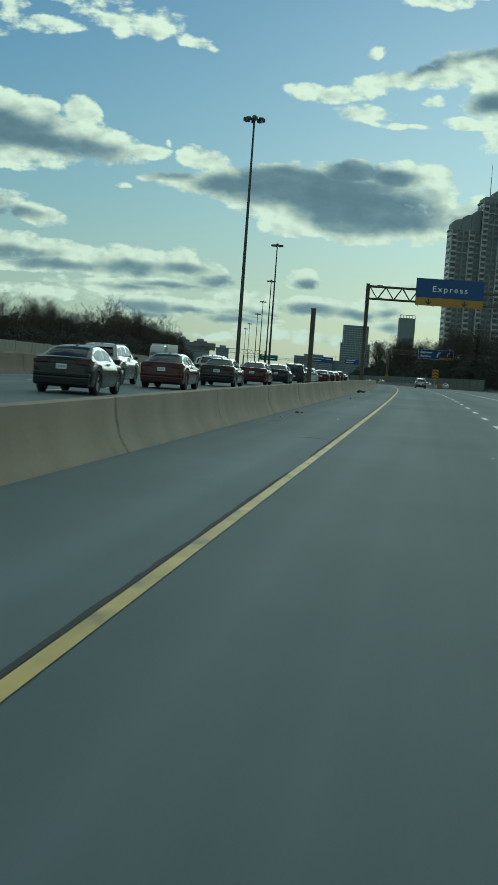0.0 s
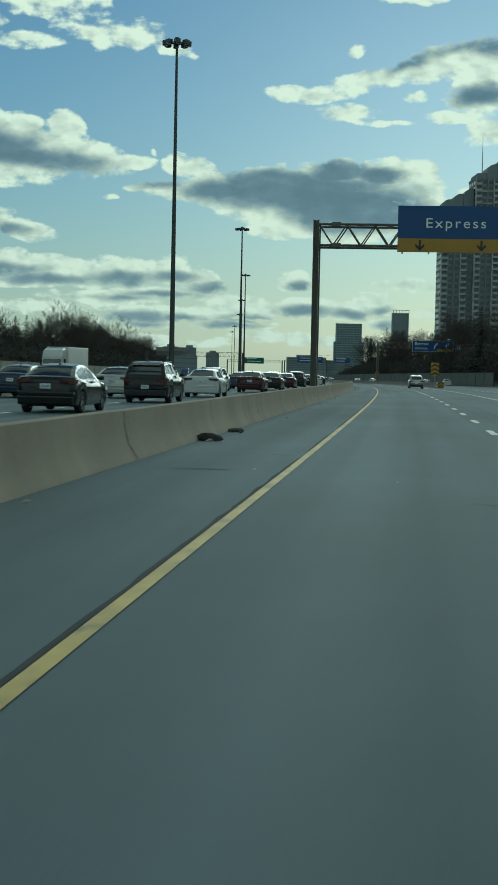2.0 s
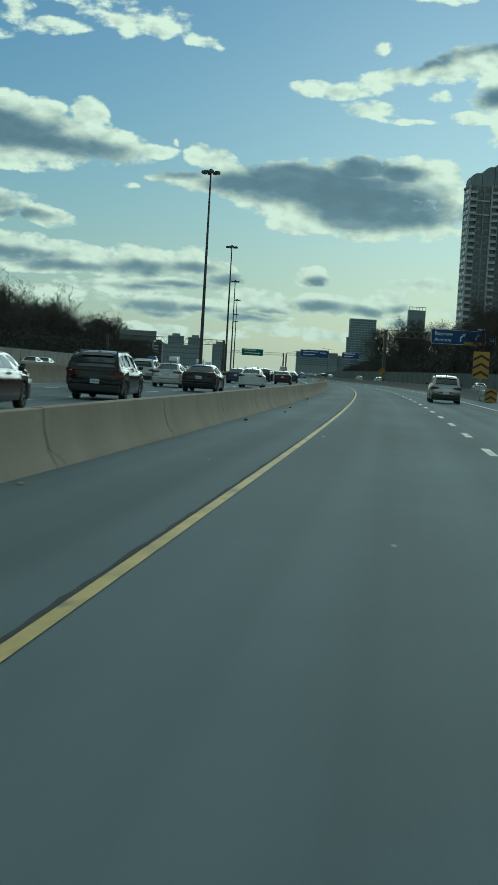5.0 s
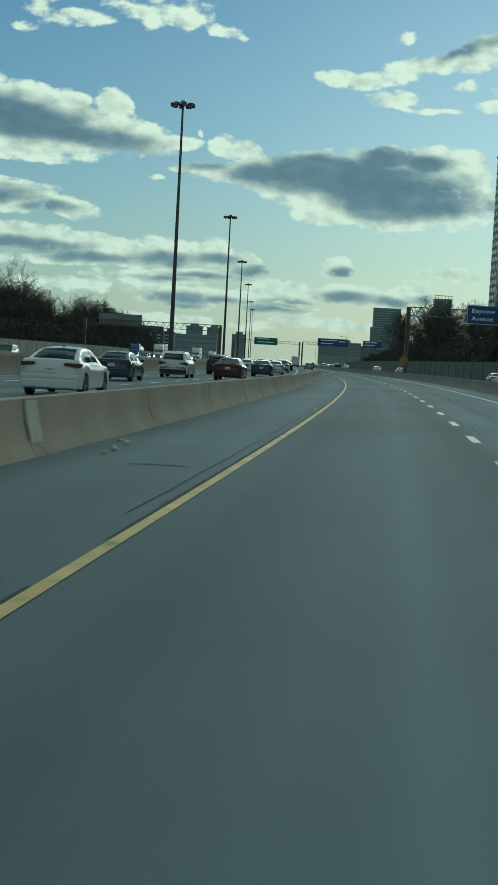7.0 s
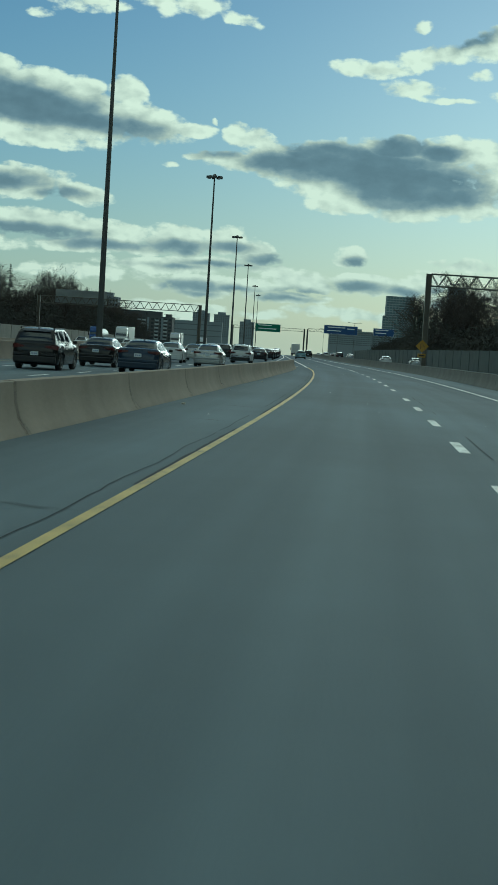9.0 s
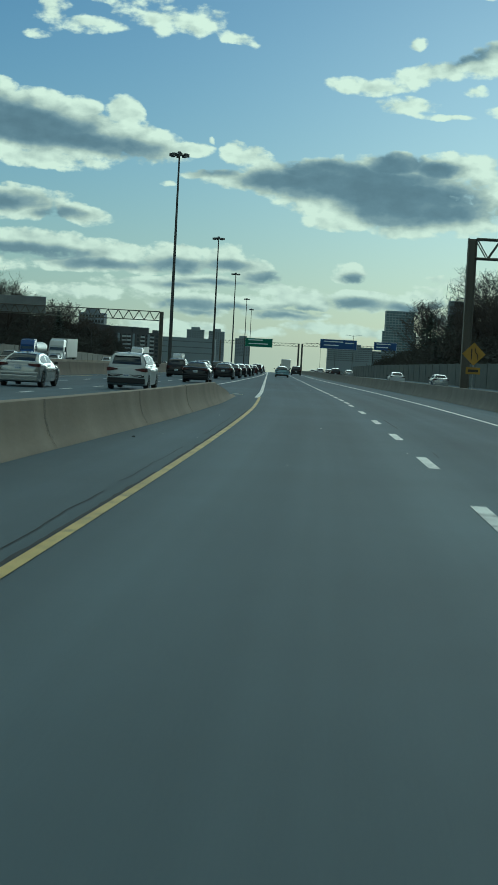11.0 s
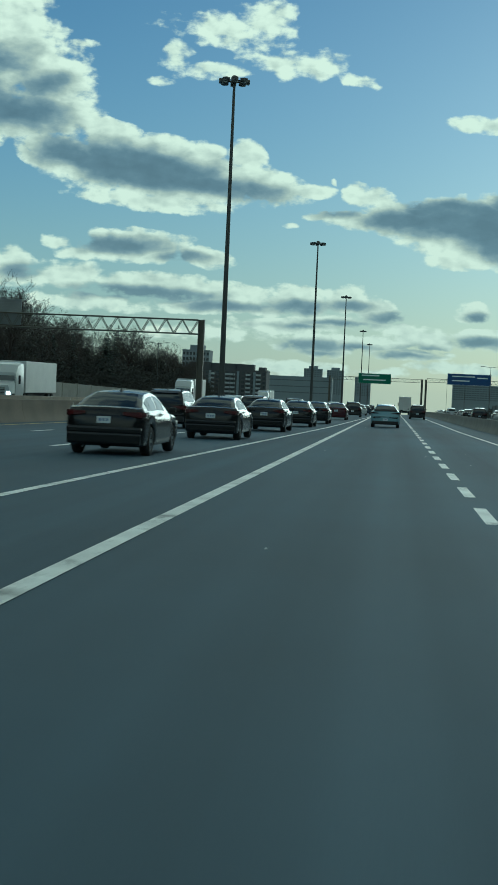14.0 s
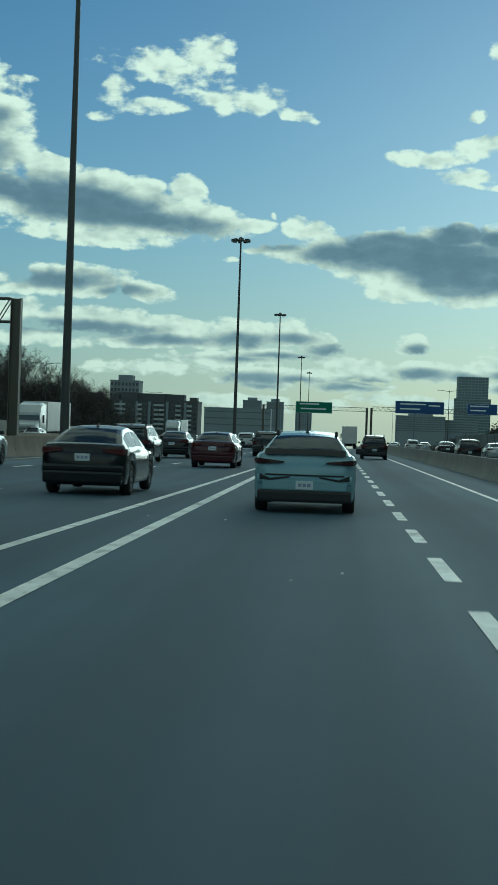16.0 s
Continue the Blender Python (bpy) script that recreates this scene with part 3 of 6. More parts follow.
def box(bm, x0, x1, y0, y1, z0, z1, bevel=0.0):
    r = bmesh.ops.create_cube(bm, size=1)
    for v in r["verts"]:
        v.co = Vector((x0 + (v.co.x + 0.5) * (x1 - x0), y0 + (v.co.y + 0.5) * (y1 - y0), z0 + (v.co.z + 0.5) * (z1 - z0)))
    if bevel:
        es = list({e for v in r["verts"] for e in v.link_edges})
        bmesh.ops.bevel(bm, geom=es, offset=bevel, segments=2, affect="EDGES", profile=0.6)
    return bm


def boxed(*a, bevel=0.0):
    return box(bmesh.new(), *a, bevel=bevel)


def tube(bm, a, b, ra, rb=None, sides=8):
    """A tapered bar from a to b."""
    a, b = Vector(a), Vector(b)
    rb = ra if rb is None else rb
    d = (b - a).normalized()
    x = d.orthogonal().normalized()
    y = d.cross(x)
    lo = [bm.verts.new(a + (x * math.cos(t) + y * math.sin(t)) * ra) for t in (2 * math.pi * k / sides for k in range(sides))]
    hi = [bm.verts.new(b + (x * math.cos(t) + y * math.sin(t)) * rb) for t in (2 * math.pi * k / sides for k in range(sides))]
    for k in range(sides):
        bm.faces.new((lo[k], lo[(k + 1) % sides], hi[(k + 1) % sides], hi[k]))
    bm.faces.new(lo[::-1])
    bm.faces.new(hi)
    return bm


def loft(bm, rings, close=True, caps=True):
    """Skin over rings of points with equal counts."""
    rows = [[bm.verts.new(p) for p in ring] for ring in rings]
    n = len(rows[0])
    for a, b in zip(rows, rows[1:]):
        for k in range(n if close else n - 1):
            bm.faces.new((a[k], a[(k + 1) % n], b[(k + 1) % n], b[k]))
    if caps:
        bm.faces.new(rows[0][::-1])
        bm.faces.new(rows[-1])
    return bm


def band(name, material, s0, s1, u0, u1, z, step=6.0, parent=None, cross=1):
    """A strip on the road between two offsets (numbers or functions of s), with (across, along) as its UV."""
    f0 = u0 if callable(u0) else (lambda s: u0)
    f1 = u1 if callable(u1) else (lambda s: u1)
    n = max(2, int(round((s1 - s0) / step)) + 1)
    bm = bmesh.new()
    uv = bm.loops.layers.uv.new("UVMap")
    rows = []
    for k in range(n):
        s = s0 + (s1 - s0) * k / (n - 1)
        row = []
        for j in range(cross + 1):
            u = f0(s) + (f1(s) - f0(s)) * j / cross
            row.append((bm.verts.new(at(s, u, z - drop(s))), u, s))
        rows.append(row)
    for a, b in zip(rows, rows[1:]):
        for j in range(cross):
            q = (a[j], a[j + 1], b[j + 1], b[j])
            f = bm.faces.new([v[0] for v in q])
            for l, v in zip(f.loops, q):
                l[uv].uv = (v[1], v[2])
    return part(name, bm, material, parent)


# ================= ground and road =================
def build_ground():
    """One sheet to the horizon: flat beside the road, low banks on both sides, a hill to the left."""
    bm = bmesh.new()
    ss = [-400, -250, -150] + list(range(-60, 1300, 20)) + [1350, 1450, 1600, 1900, 2300, 2900, 3700, 4600]
    us = [-1500, -900, -500, -300, -200, -150, -120, -100, -88, -78, -70, -64, -58, -50, -30, -10, 0, 10, 22, 26, 30, 36, 44, 54, 70, 90, 120, 170, 260, 500, 900, 1500]
    rows = []
    for s in ss:
        row = []
        for u in us:
            z = -0.25
            if u < -57:
                z += min(4.2, (-57 - u) * 0.16) * (1 if 60 < s < 960 else 0.15)
            if u > 27:
                z += min(4.5, (u - 27) * 0.20) * (1 if 250 < s < 1000 else 0.2)
            z += 0.25 * noise.noise(Vector((s * 0.03, u * 0.05, 3.0))) if abs(u) > 28 and u != -50 and u != -30 else 0
            row.append(bm.verts.new(at(s, u, z - drop(s))))
        rows.append(row)
    for a, b in zip(rows, rows[1:]):
        for j in range(len(us) - 1):
            bm.faces.new((a[j], a[j + 1], b[j + 1], b[j]))
    ob = part("ground", bm, GRASS, smooth_angle=60)
    return tagged(ob, "dry autumn grass ground beside the motorway", "ground", kind="structure")


build_ground()
road = tagged(band("road", ASPHALT, -60, 1700, -56, 26, 0.0, 8.0, cross=24), "worn grey asphalt motorway with tyre tracks and seams", "road", kind="structure")


def mark(name, material, s0, s1, u, width, step=4.0, label=""):
    c = u if callable(u) else (lambda s: u)
    return band(name, material, s0, s1, lambda s: c(s) - width / 2, lambda s: c(s) + width / 2, 0.006, step, parent=road)


def left_line(s):
    return -2.04


mark("edge_line", YELLOW_PAINT, -60, 422.1, lambda s: -1.935 - 0.10 * smooth(s, ((405, 0), (422, 1))), 0.105, 1.0)["label"] = "yellow left edge line, worn"
mark("edge_line", WHITE_PAINT, 421.7, 900, lambda s: left_line(s) - 0.10 + 0.10 * smooth(s, ((421, 0), (436, 1))), 0.19)["label"] = "broad white lane line"
mark("paint_smear", WHITE_PAINT, 420.3, 421.25, lambda s: -2.155 + 0.05 * (s - 420.3), 0.15, 0.25)["label"] = "smeared end of the white lane line"
mark("edge_line", WHITE_PAINT, 420, 900, edge_left, 0.16)["label"] = "thin white edge line"
mark("edge_line", WHITE_PAINT, -60, 900, right_edge, 0.15)["label"] = "white right edge line"
mark("edge_line", YELLOW_PAINT, -60, 900, lambda s: median(s) + 1.0, 0.16)["label"] = "yellow edge line by the median"
mark("edge_line", WHITE_PAINT, -60, 420, edge_left, 0.14)


def seams():
    """The open paving joint along the yellow line, filled with tar and frayed, and short old joints in the lane."""
    def fray(q, a, k):
        return noise.noise(Vector((q * 0.9, a, k))) + 0.6 * noise.noise(Vector((q * 3.1, a, k + 5)))

    s = -20.0
    rng = random.Random(21)
    while s < 404:
        n = rng.uniform(8, 30)
        band("seam", TAR, s, s + n, lambda q, a=s, e=s + n: -2.02 - max(0.004, (0.018 + 0.03 * fray(q, 1.0, 0.0)) * min(1.0, (q - a) / 2, (e - q) / 2)), lambda q: -1.995 + 0.012 * fray(q, 4.0, 2.0), 0.005, 0.3, parent=road)
        s += n + rng.uniform(0.5, 6)
    s = 200.0
    while s < 400:
        n = rng.uniform(5, 18)
        mark("seam", TAR, s, s + n, lambda q: -2.20 + 0.06 * fray(q * 0.4, 7.0, 1.0), rng.uniform(0.008, 0.017), 0.5)
        s += n + rng.uniform(0.5, 5)
    s = 230.0
    while s < 420:
        n = rng.uniform(1.5, 7)
        mark("seam", TAR, s, s + n, lambda q: 1.95 + 0.05 * noise.noise(Vector((q * 0.35, 1.95, 0))), rng.uniform(0.012, 0.034), 1.0)
        s += n + rng.uniform(1, 12)


seams()


def dashes():
    """Broken lane lines: 8.5 m cycles, and short 5.25 m cycles where the lanes weave."""
    rows = [(s, 1.63) for s in [167.4 + 8.36 * k for k in range(-27, 22)]]
    rows += [(s, 1.63) for s in [355.8 + 8.65 * k for k in range(8)]]
    rows += [(s, 1.66) for s in [420.85 + 5.254 * k for k in range(70)]]
    rows += [(12.0 + 8.5 * k, ("e", -3.75)) for k in range(80)] + [(7.0 + 8.5 * k, ("e", -7.5)) for k in range(80)]
    rows += [(-30 + 8.5 * k, ("r", 9.4)) for k in range(33)]
    for s, u in rows:
        c = u if not isinstance(u, tuple) else (lambda q, d=u[1]: edge_left(q) + d) if u[0] == "e" else u[1]
        mark("lane_dash", WHITE_PAINT, s - 2.8, s, c, 0.17, 2.8)


dashes()


def cracks():
    """Dark transverse cracks and tar repairs across the shoulder and lane."""
    rng = random.Random(5)
    for k in range(3, 28):
        s = 10 + k * 13.3 + rng.uniform(-4, 4)
        u = rng.choice((-3.4, -3.0, -2.6, 0.2, 3.2))
        w, bm = rng.uniform(0.5, 1.3), bmesh.new()
        rows = []
        for j in range(7):
            p = at(s + rng.uniform(-0.05, 0.05) + 0.1 * math.sin(j), u + w * j / 6, 0.005)
            hgt = 0.035 * (1 - abs(j - 3) / 3.4)
            d = at(s + 1, u, 0) - at(s, u, 0)
            rows.append((bm.verts.new(p), bm.verts.new(p + d * hgt * 1.5)))
        for a, b in zip(rows, rows[1:]):
            bm.faces.new((a[0], b[0], b[1], a[1]))
        part("crack", bm, TAR, road)
    # two wide open ones on the shoulder, hooked towards the line
    for s, u, w, hook in ((26.55, -2.72, 0.62, 0.12), (33.3, -4.05, 0.5, 0.3), (83.6, -3.5, 0.9, 0.1), (246.0, -3.2, 0.8, 0.1)):
        bm, rows = bmesh.new(), []
        for j in range(17):
            f = j / 16
            q, v = s + hook * math.sin(f * 2.6) + rng.uniform(-0.012, 0.012), u + w * f
            g = 0.13 * math.sin(math.pi * min(1.0, f * 1.05 + 0.02)) ** 0.6 * rng.uniform(0.7, 1.2)
            rows.append((bm.verts.new(at(q, v, 0.005)), bm.verts.new(at(q + g, v, 0.005))))
        for a, b in zip(rows, rows[1:]):
            bm.faces.new((a[0], b[0], b[1], a[1]))
        part("crack", bm, TAR, road)


cracks()

# ================= barriers =================
def barrier(name, label, s0, s1, face, side, height, seg, seed, end_taper=0.0, material=CONCRETE):
    """A concrete safety barrier in lengths, each of its own, with open joints; side +1 shows its foot to the right."""
    top = thing(name, label, "barrier", Matrix.Identity(4), kind="structure")
    rng = random.Random(seed)
    prof = ((0.0, 0.0), (-0.02, 0.04), (-0.065, 0.13), (-0.14, 0.30), (-0.20, 0.62), (-0.225, 0.985), (-0.245, 1.0), (-0.395, 1.0), (-0.415, 0.985), (-0.44, 0.62), (-0.50, 0.30), (-0.575, 0.13), (-0.62, 0.04), (-0.64, 0.0))
    n = math.ceil((s1 - s0) / seg - 0.05)
    for k in range(n):
        a, b = s0 + k * seg + 0.018, min(s1, s0 + (k + 1) * seg - 0.018)
        rings = []
        dz, du = rng.uniform(-0.006, 0.006), rng.uniform(-0.004, 0.004)
        m = 10 if end_taper and b > s1 - end_taper else 4
        for j in range(m + 1):
            s = a + (b - a) * j / m
            h, narrow = height + dz, 1.0
            if end_taper and s > s1 - end_taper:
                h = 0.07 + (height - 0.07) * max(0.0, (s1 - 1.5 - s) / end_taper) ** 0.8
                narrow = min(1.0, 0.6 + max(0.0, s1 - s) / 4.0)
            rings.append([at(s, face(s) + du + side * p[0] * narrow, p[1] * h - (0.02 if p[1] == 0 else 0)) for p in prof])
        if side < 0:
            rings = [r[::-1] for r in rings]
        part("barrier_length", loft(bmesh.new(), rings), material, top, smooth_angle=40)
        if end_taper and b < s1 - end_taper:
            # the open joint as a dark strip, breaking sideways at the foot
            bm, lean = bmesh.new(), rng.uniform(0.05, 0.5)
            w = rng.uniform(0.022, 0.04)
            pts = ((0.01, 0.02, 1.25 * lean), (0.065, 0.13, lean), (0.14, 0.30, 0.15 * lean), (0.20, 0.62, 0.0), (0.225, 0.985, rng.uniform(-0.06, 0.06)))
            loft(bm, [[at(b + 0.02 + sh + d, face(b) + du - x + 0.004, z * height) for d in (-w / 2, w / 2)] for x, z, sh in pts], close=False, caps=False)
            part("joint_gap", bm, TAR, top, "dark open joint")
        if rng.random() < 0.12 and side > 0 and not end_taper:
            bm = bmesh.new()
            w = rng.uniform(0.16, 0.26)
            c = b + 0.012
            rr = [[at(c + d, face(c) + du - x - 0.003 + o, z) for x, z in ((0.135, 0.30 * height), (0.195, 0.62 * height), (0.215, 0.93 * height))] for d, o in ((-w / 2, 0.0), (-w / 2 + 0.02, 0.018), (w / 2 - 0.02, 0.018), (w / 2, 0.0))]
            loft(bm, rr, close=False, caps=False)
            part("joint_patch", bm, PATCH, top)
    return top


near = barrier("barrier_near", "weathered tan concrete safety barrier with cracked joints", -28.3, 422, barrier_face, 1, 0.72, 9.466, 3, end_taper=13.0)
# pale mortar set into the face where it was broken
for c, w, z0, z1 in ((246.6, 0.62, 0.22, 0.95), (30.5, 0.08, 0.30, 0.42), (131.0, 0.30, 0.12, 0.34)):
    bm = bmesh.new()
    rows = []
    for d, o in ((-w / 2, 0.0), (-w / 2 + 0.02, 0.014), (w / 2 - 0.02, 0.014), (w / 2, 0.0)):
        rows.append([at(c + d, barrier_face(c) - 0.10 - 0.135 * z - 0.004 + o + (0.02 if z < 0.3 else 0.0), z * 0.72) for z in (z0, (z0 + z1) / 2, z1)])
    part("joint_patch", loft(bm, rows, close=False, caps=False), PATCH, near, "pale mortar patch")
barrier("barrier_median", "long tan concrete median barrier", -30, 960, median, 1, 0.95, 9.0, 4, material=MEDIAN_CONCRETE)
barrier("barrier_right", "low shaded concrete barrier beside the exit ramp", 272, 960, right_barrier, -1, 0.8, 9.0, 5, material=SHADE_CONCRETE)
barrier("barrier_opposite", "concrete barrier beside the oncoming lanes", -30, 960, lambda s: masts_u(s) - 1.6, 1, 0.95, 12.0, 6)


def noise_wall(name, label, s0, s1, u, height, seg, material=WALL_CONCRETE):
    top = thing(name, label, "wall", Matrix.Identity(4), kind="structure")
    for k in range(int((s1 - s0) / seg)):
        a, b = s0 + k * seg, s0 + (k + 1) * seg - 0.05
        bm = bmesh.new()
        rings = []
        for s in (a, (a + b) / 2, b):
            h = height(s)
            rings.append([at(s, u(s) + d, z) for d, z in ((0.14, -0.4), (0.14, h - 0.02), (0.12, h), (-0.12, h), (-0.14, h - 0.02), (-0.14, -0.4))])
        part("wall_panel", loft(bm, rings), material, top)
        pb = bmesh.new()
        m = stand(b + 0.02, u(b), 0)
        box(pb, -0.22, 0.22, -0.16, 0.16, -0.4, height(b) + 0.12, 0.02)
        part("wall_post", pb, material, top, matrix=m)
    return top


noise_wall("wall_left", "long grey concrete wall along the oncoming lanes", 30, 940, lambda s: smooth(s, ((0, -55.0), (500, -54.0), (640, -51.0), (940, -46.0))), lambda s: smooth(s, ((0, 2.4), (640, 2.9), (940, 1.8))), 10.0)
noise_wall("wall_right", "grey-green concrete wall behind the exit ramp", 380, 820, lambda s: smooth(s, ((380, 29.0), (480, 25.5), (900, 24.5))), lambda s: 3.1, 10.0, RAMP_WALL)

# ================= lighting masts =================
def light_mast(s, u, height, label):
    root = thing("light_mast", label, "light mast", stand(s, u), group="lighting masts")
    part("base_plate", boxed(-0.6, 0.6, -0.6, 0.6, -0.3, 0.08, bevel=0.03), GALV, root)
    bm = bmesh.new()
    tube(bm, (0, 0, 0.05), (0, 0, height - 0.6), 0.38, 0.16, 14)
    part("pole", bm, MAST_STEEL, root, smooth_angle=40)
    ring = bmesh.new()
    loft(ring, [[Vector(((0.85 + 0.05 * math.cos(b)) * math.cos(a), (0.85 + 0.05 * math.cos(b)) * math.sin(a), height - 0.55 + 0.05 * math.sin(b))) for b in (2 * math.pi * j / 6 for j in range(6))] for a in (2 * math.pi * k / 24 for k in range(25))], caps=False)
    bmesh.ops.remove_doubles(ring, verts=ring.verts, dist=0.001)
    part("carrier_ring", ring, MAST_STEEL, root)
    cap = bmesh.new()
    tube(cap, (0, 0, height - 0.75), (0, 0, height - 0.1), 0.42, 0.42, 14)
    tube(cap, (0, 0, height - 0.1), (0, 0, height + 0.12), 0.42, 0.25, 14)
    part("head_cap", cap, LUMINAIRE, root, smooth_angle=40)
    for k in range(8):
        a = 2 * math.pi * (k + 0.25) / 8
        arm = bmesh.new()
        tube(arm, (0.4 * math.cos(a), 0.4 * math.sin(a), height - 0.55), (1.3 * math.cos(a), 1.3 * math.sin(a), height - 0.52), 0.05, sides=5)
        part("arm", arm, MAST_STEEL, root)
        lum = bmesh.new()
        box(lum, -0.36, 0.36, -0.34, 0.34, -0.30, 0.26, 0.07)
        l = part("luminaire", lum, LUMINAIRE, root, matrix=Matrix.Translation((1.55 * math.cos(a), 1.55 * math.sin(a), height - 0.58)) @ Matrix.Rotation(a, 4, "Z"))
        part("lens", boxed(-0.28, 0.28, -0.26, 0.26, -0.335, -0.305), LENS, l)
    return root


first_mast = light_mast(461.7, -25.1, 41.2, "tall grey steel lighting mast with a ring of floodlights")
copy_thing(first_mast, stand(259.0, -28.7)).scale = (1.0, 1.0, 1.10)
for s in (640.3, 817.0, 993.0, 1290.0, 1520.0):
    copy_thing(first_mast, stand(s, masts_u(s), -drop(s))).scale = (1.0, 1.0, 1.0 + drop(s) / 41.2)

# ================= gantries and signs =================
def steel_post(root, u, h, w, d, y=0.0, low=0.0):
    """A built-up post: two flanges and a web."""
    p = bmesh.new()
    box(p, u - w / 2, u - w / 2 + 0.05, y - d / 2, y + d / 2, low, h, 0.008)
    box(p, u + w / 2 - 0.05, u + w / 2, y - d / 2, y + d / 2, low, h, 0.008)
    box(p, u - w / 2 + 0.05, u + w / 2 - 0.05, y - 0.03, y + 0.03, low, h - 0.03)
    ob = part("post", p, STEEL, root)
    part("foot_plate", boxed(u - w * 0.9, u + w * 0.9, y - d * 0.9, y + d * 0.9, low - 0.3, low + 0.06, bevel=0.01), STEEL, ob)
    return ob


def box_truss(root, u0, u1, z0, z1, depth, pitch, near=False):
    """Four chords and zigzag lacing on every side."""
    for y in (-depth / 2, depth / 2):
        for z in (z0, z1):
            part("chord", tube(bmesh.new(), (u0, y, z), (u1, y, z), 0.075, sides=6), STEEL, root)
    n = max(2, int(round((u1 - u0) / pitch)))
    for y in (-depth / 2, depth / 2):
        for k in range(n):
            a, b = u0 + (u1 - u0) * k / n, u0 + (u1 - u0) * (k + 1) / n
            m = (a + b) / 2
            br = bmesh.new()
            tube(br, (a, y, z1), (m, y, z0), 0.045, sides=5)
            tube(br, (m, y, z0), (b, y, z1), 0.045, sides=5)
            part("brace", br, STEEL, root)
    lat = bmesh.new()
    for k in range(n):
        a, b = u0 + (u1 - u0) * k / n, u0 + (u1 - u0) * (k + 1) / n
        for z in (z0, z1):
            for c in (a, b):
                bar = bmesh.new() if near else lat
                tube(bar, (c, -depth / 2, z), (b, depth / 2, z), 0.03, sides=4)
                if near:
                    part("lacing_bar", bar, STEEL, root)
    if near:
        lat.free()
    else:
        tagged(part("cross_lacing", lat, STEEL, root), kind="stuff")


def lettering(text, size, x, z, parent, y=-0.045, material=None, width=None, name="lettering", spacing=1.0):
    """Built-in font letters as a mesh, facing -y."""
    cu = bpy.data.curves.new("letters", "FONT")
    cu.body, cu.size, cu.align_x, cu.align_y, cu.extrude = text, size, "CENTER", "CENTER", 0.004
    cu.offset, cu.space_character = size * 0.004, spacing
    tmp = bpy.data.objects.new("letters", cu)
    scene.collection.objects.link(tmp)
    bpy.context.view_layer.update()
    me = bpy.data.meshes.new_from_object(tmp.evaluated_get(bpy.context.evaluated_depsgraph_get()))
    span = max(v.co.x for v in me.vertices) - min(v.co.x for v in me.vertices)
    bpy.data.objects.remove(tmp)
    me.materials.clear()
    me.materials.append(material or SIGN_WHITE)
    ob = new(name, me)
    k = (width / span) if width else 1.0
    ob.matrix_basis = Matrix.Translation((x, y, z)) @ Matrix.Rotation(radians(90), 4, "X") @ Matrix.Diagonal((k, 1, 1, 1))
    ob.parent = parent
    return ob


def arrow(points, x, z, k, material, parent, y=-0.05):
    bm = bmesh.new()
    lo = [bm.verts.new((x + a * k, y, z + b * k)) for a, b in points]
    f = bm.faces.new(lo)
    r = bmesh.ops.extrude_face_region(bm, geom=[f])
    for v in r["geom"]:
        if isinstance(v, bmesh.types.BMVert):
            v.co.y += 0.006
    return part("arrow", bm, material, parent)


DOWN = ((-0.09, 0.5), (0.09, 0.5), (0.09, -0.12), (0.42, 0.16), (0.42, -0.08), (0.0, -0.5), (-0.42, -0.08), (-0.42, 0.16), (-0.09, -0.12))
UPRIGHT = ((-0.30, -0.5), (-0.12, -0.5), (-0.12, -0.05), (0.16, 0.22), (0.05, 0.33), (0.45, 0.42), (0.36, 0.02), (0.26, 0.12), (0.0, -0.13), (0.0, -0.5), (-0.30, -0.5))


def sign_panel(root, u0, u1, z0, z1, material, y, name="sign_panel", rim=True):
    p = part(name, boxed(u0, u1, y - 0.02, y + 0.06, z0, z1, bevel=0.01), material, root)
    if rim:
        t = 0.05
        bm = bmesh.new()
        for a in ((u0 + 0.06, u1 - 0.06, z1 - 0.06 - t, z1 - 0.06), (u0 + 0.06, u1 - 0.06, z0 + 0.06, z0 + 0.06 + t), (u0 + 0.06, u0 + 0.06 + t, z0 + 0.06, z1 - 0.06), (u1 - 0.06 - t, u1 - 0.06, z0 + 0.06, z1 - 0.06)):
            box(bm, a[0], a[1], y - 0.026, y - 0.0195, a[2], a[3])
        part("border", bm, SIGN_WHITE, p)
    for k in range(int((u1 - u0) / 1.6) + 1):
        c = u0 + 0.3 + k * (u1 - u0 - 0.6) / max(1, int((u1 - u0) / 1.6))
        part("stiffener", boxed(c - 0.05, c + 0.05, y + 0.06, y + 0.20, z0 - 0.1, z1 - 0.05), GALV, p)
    return p


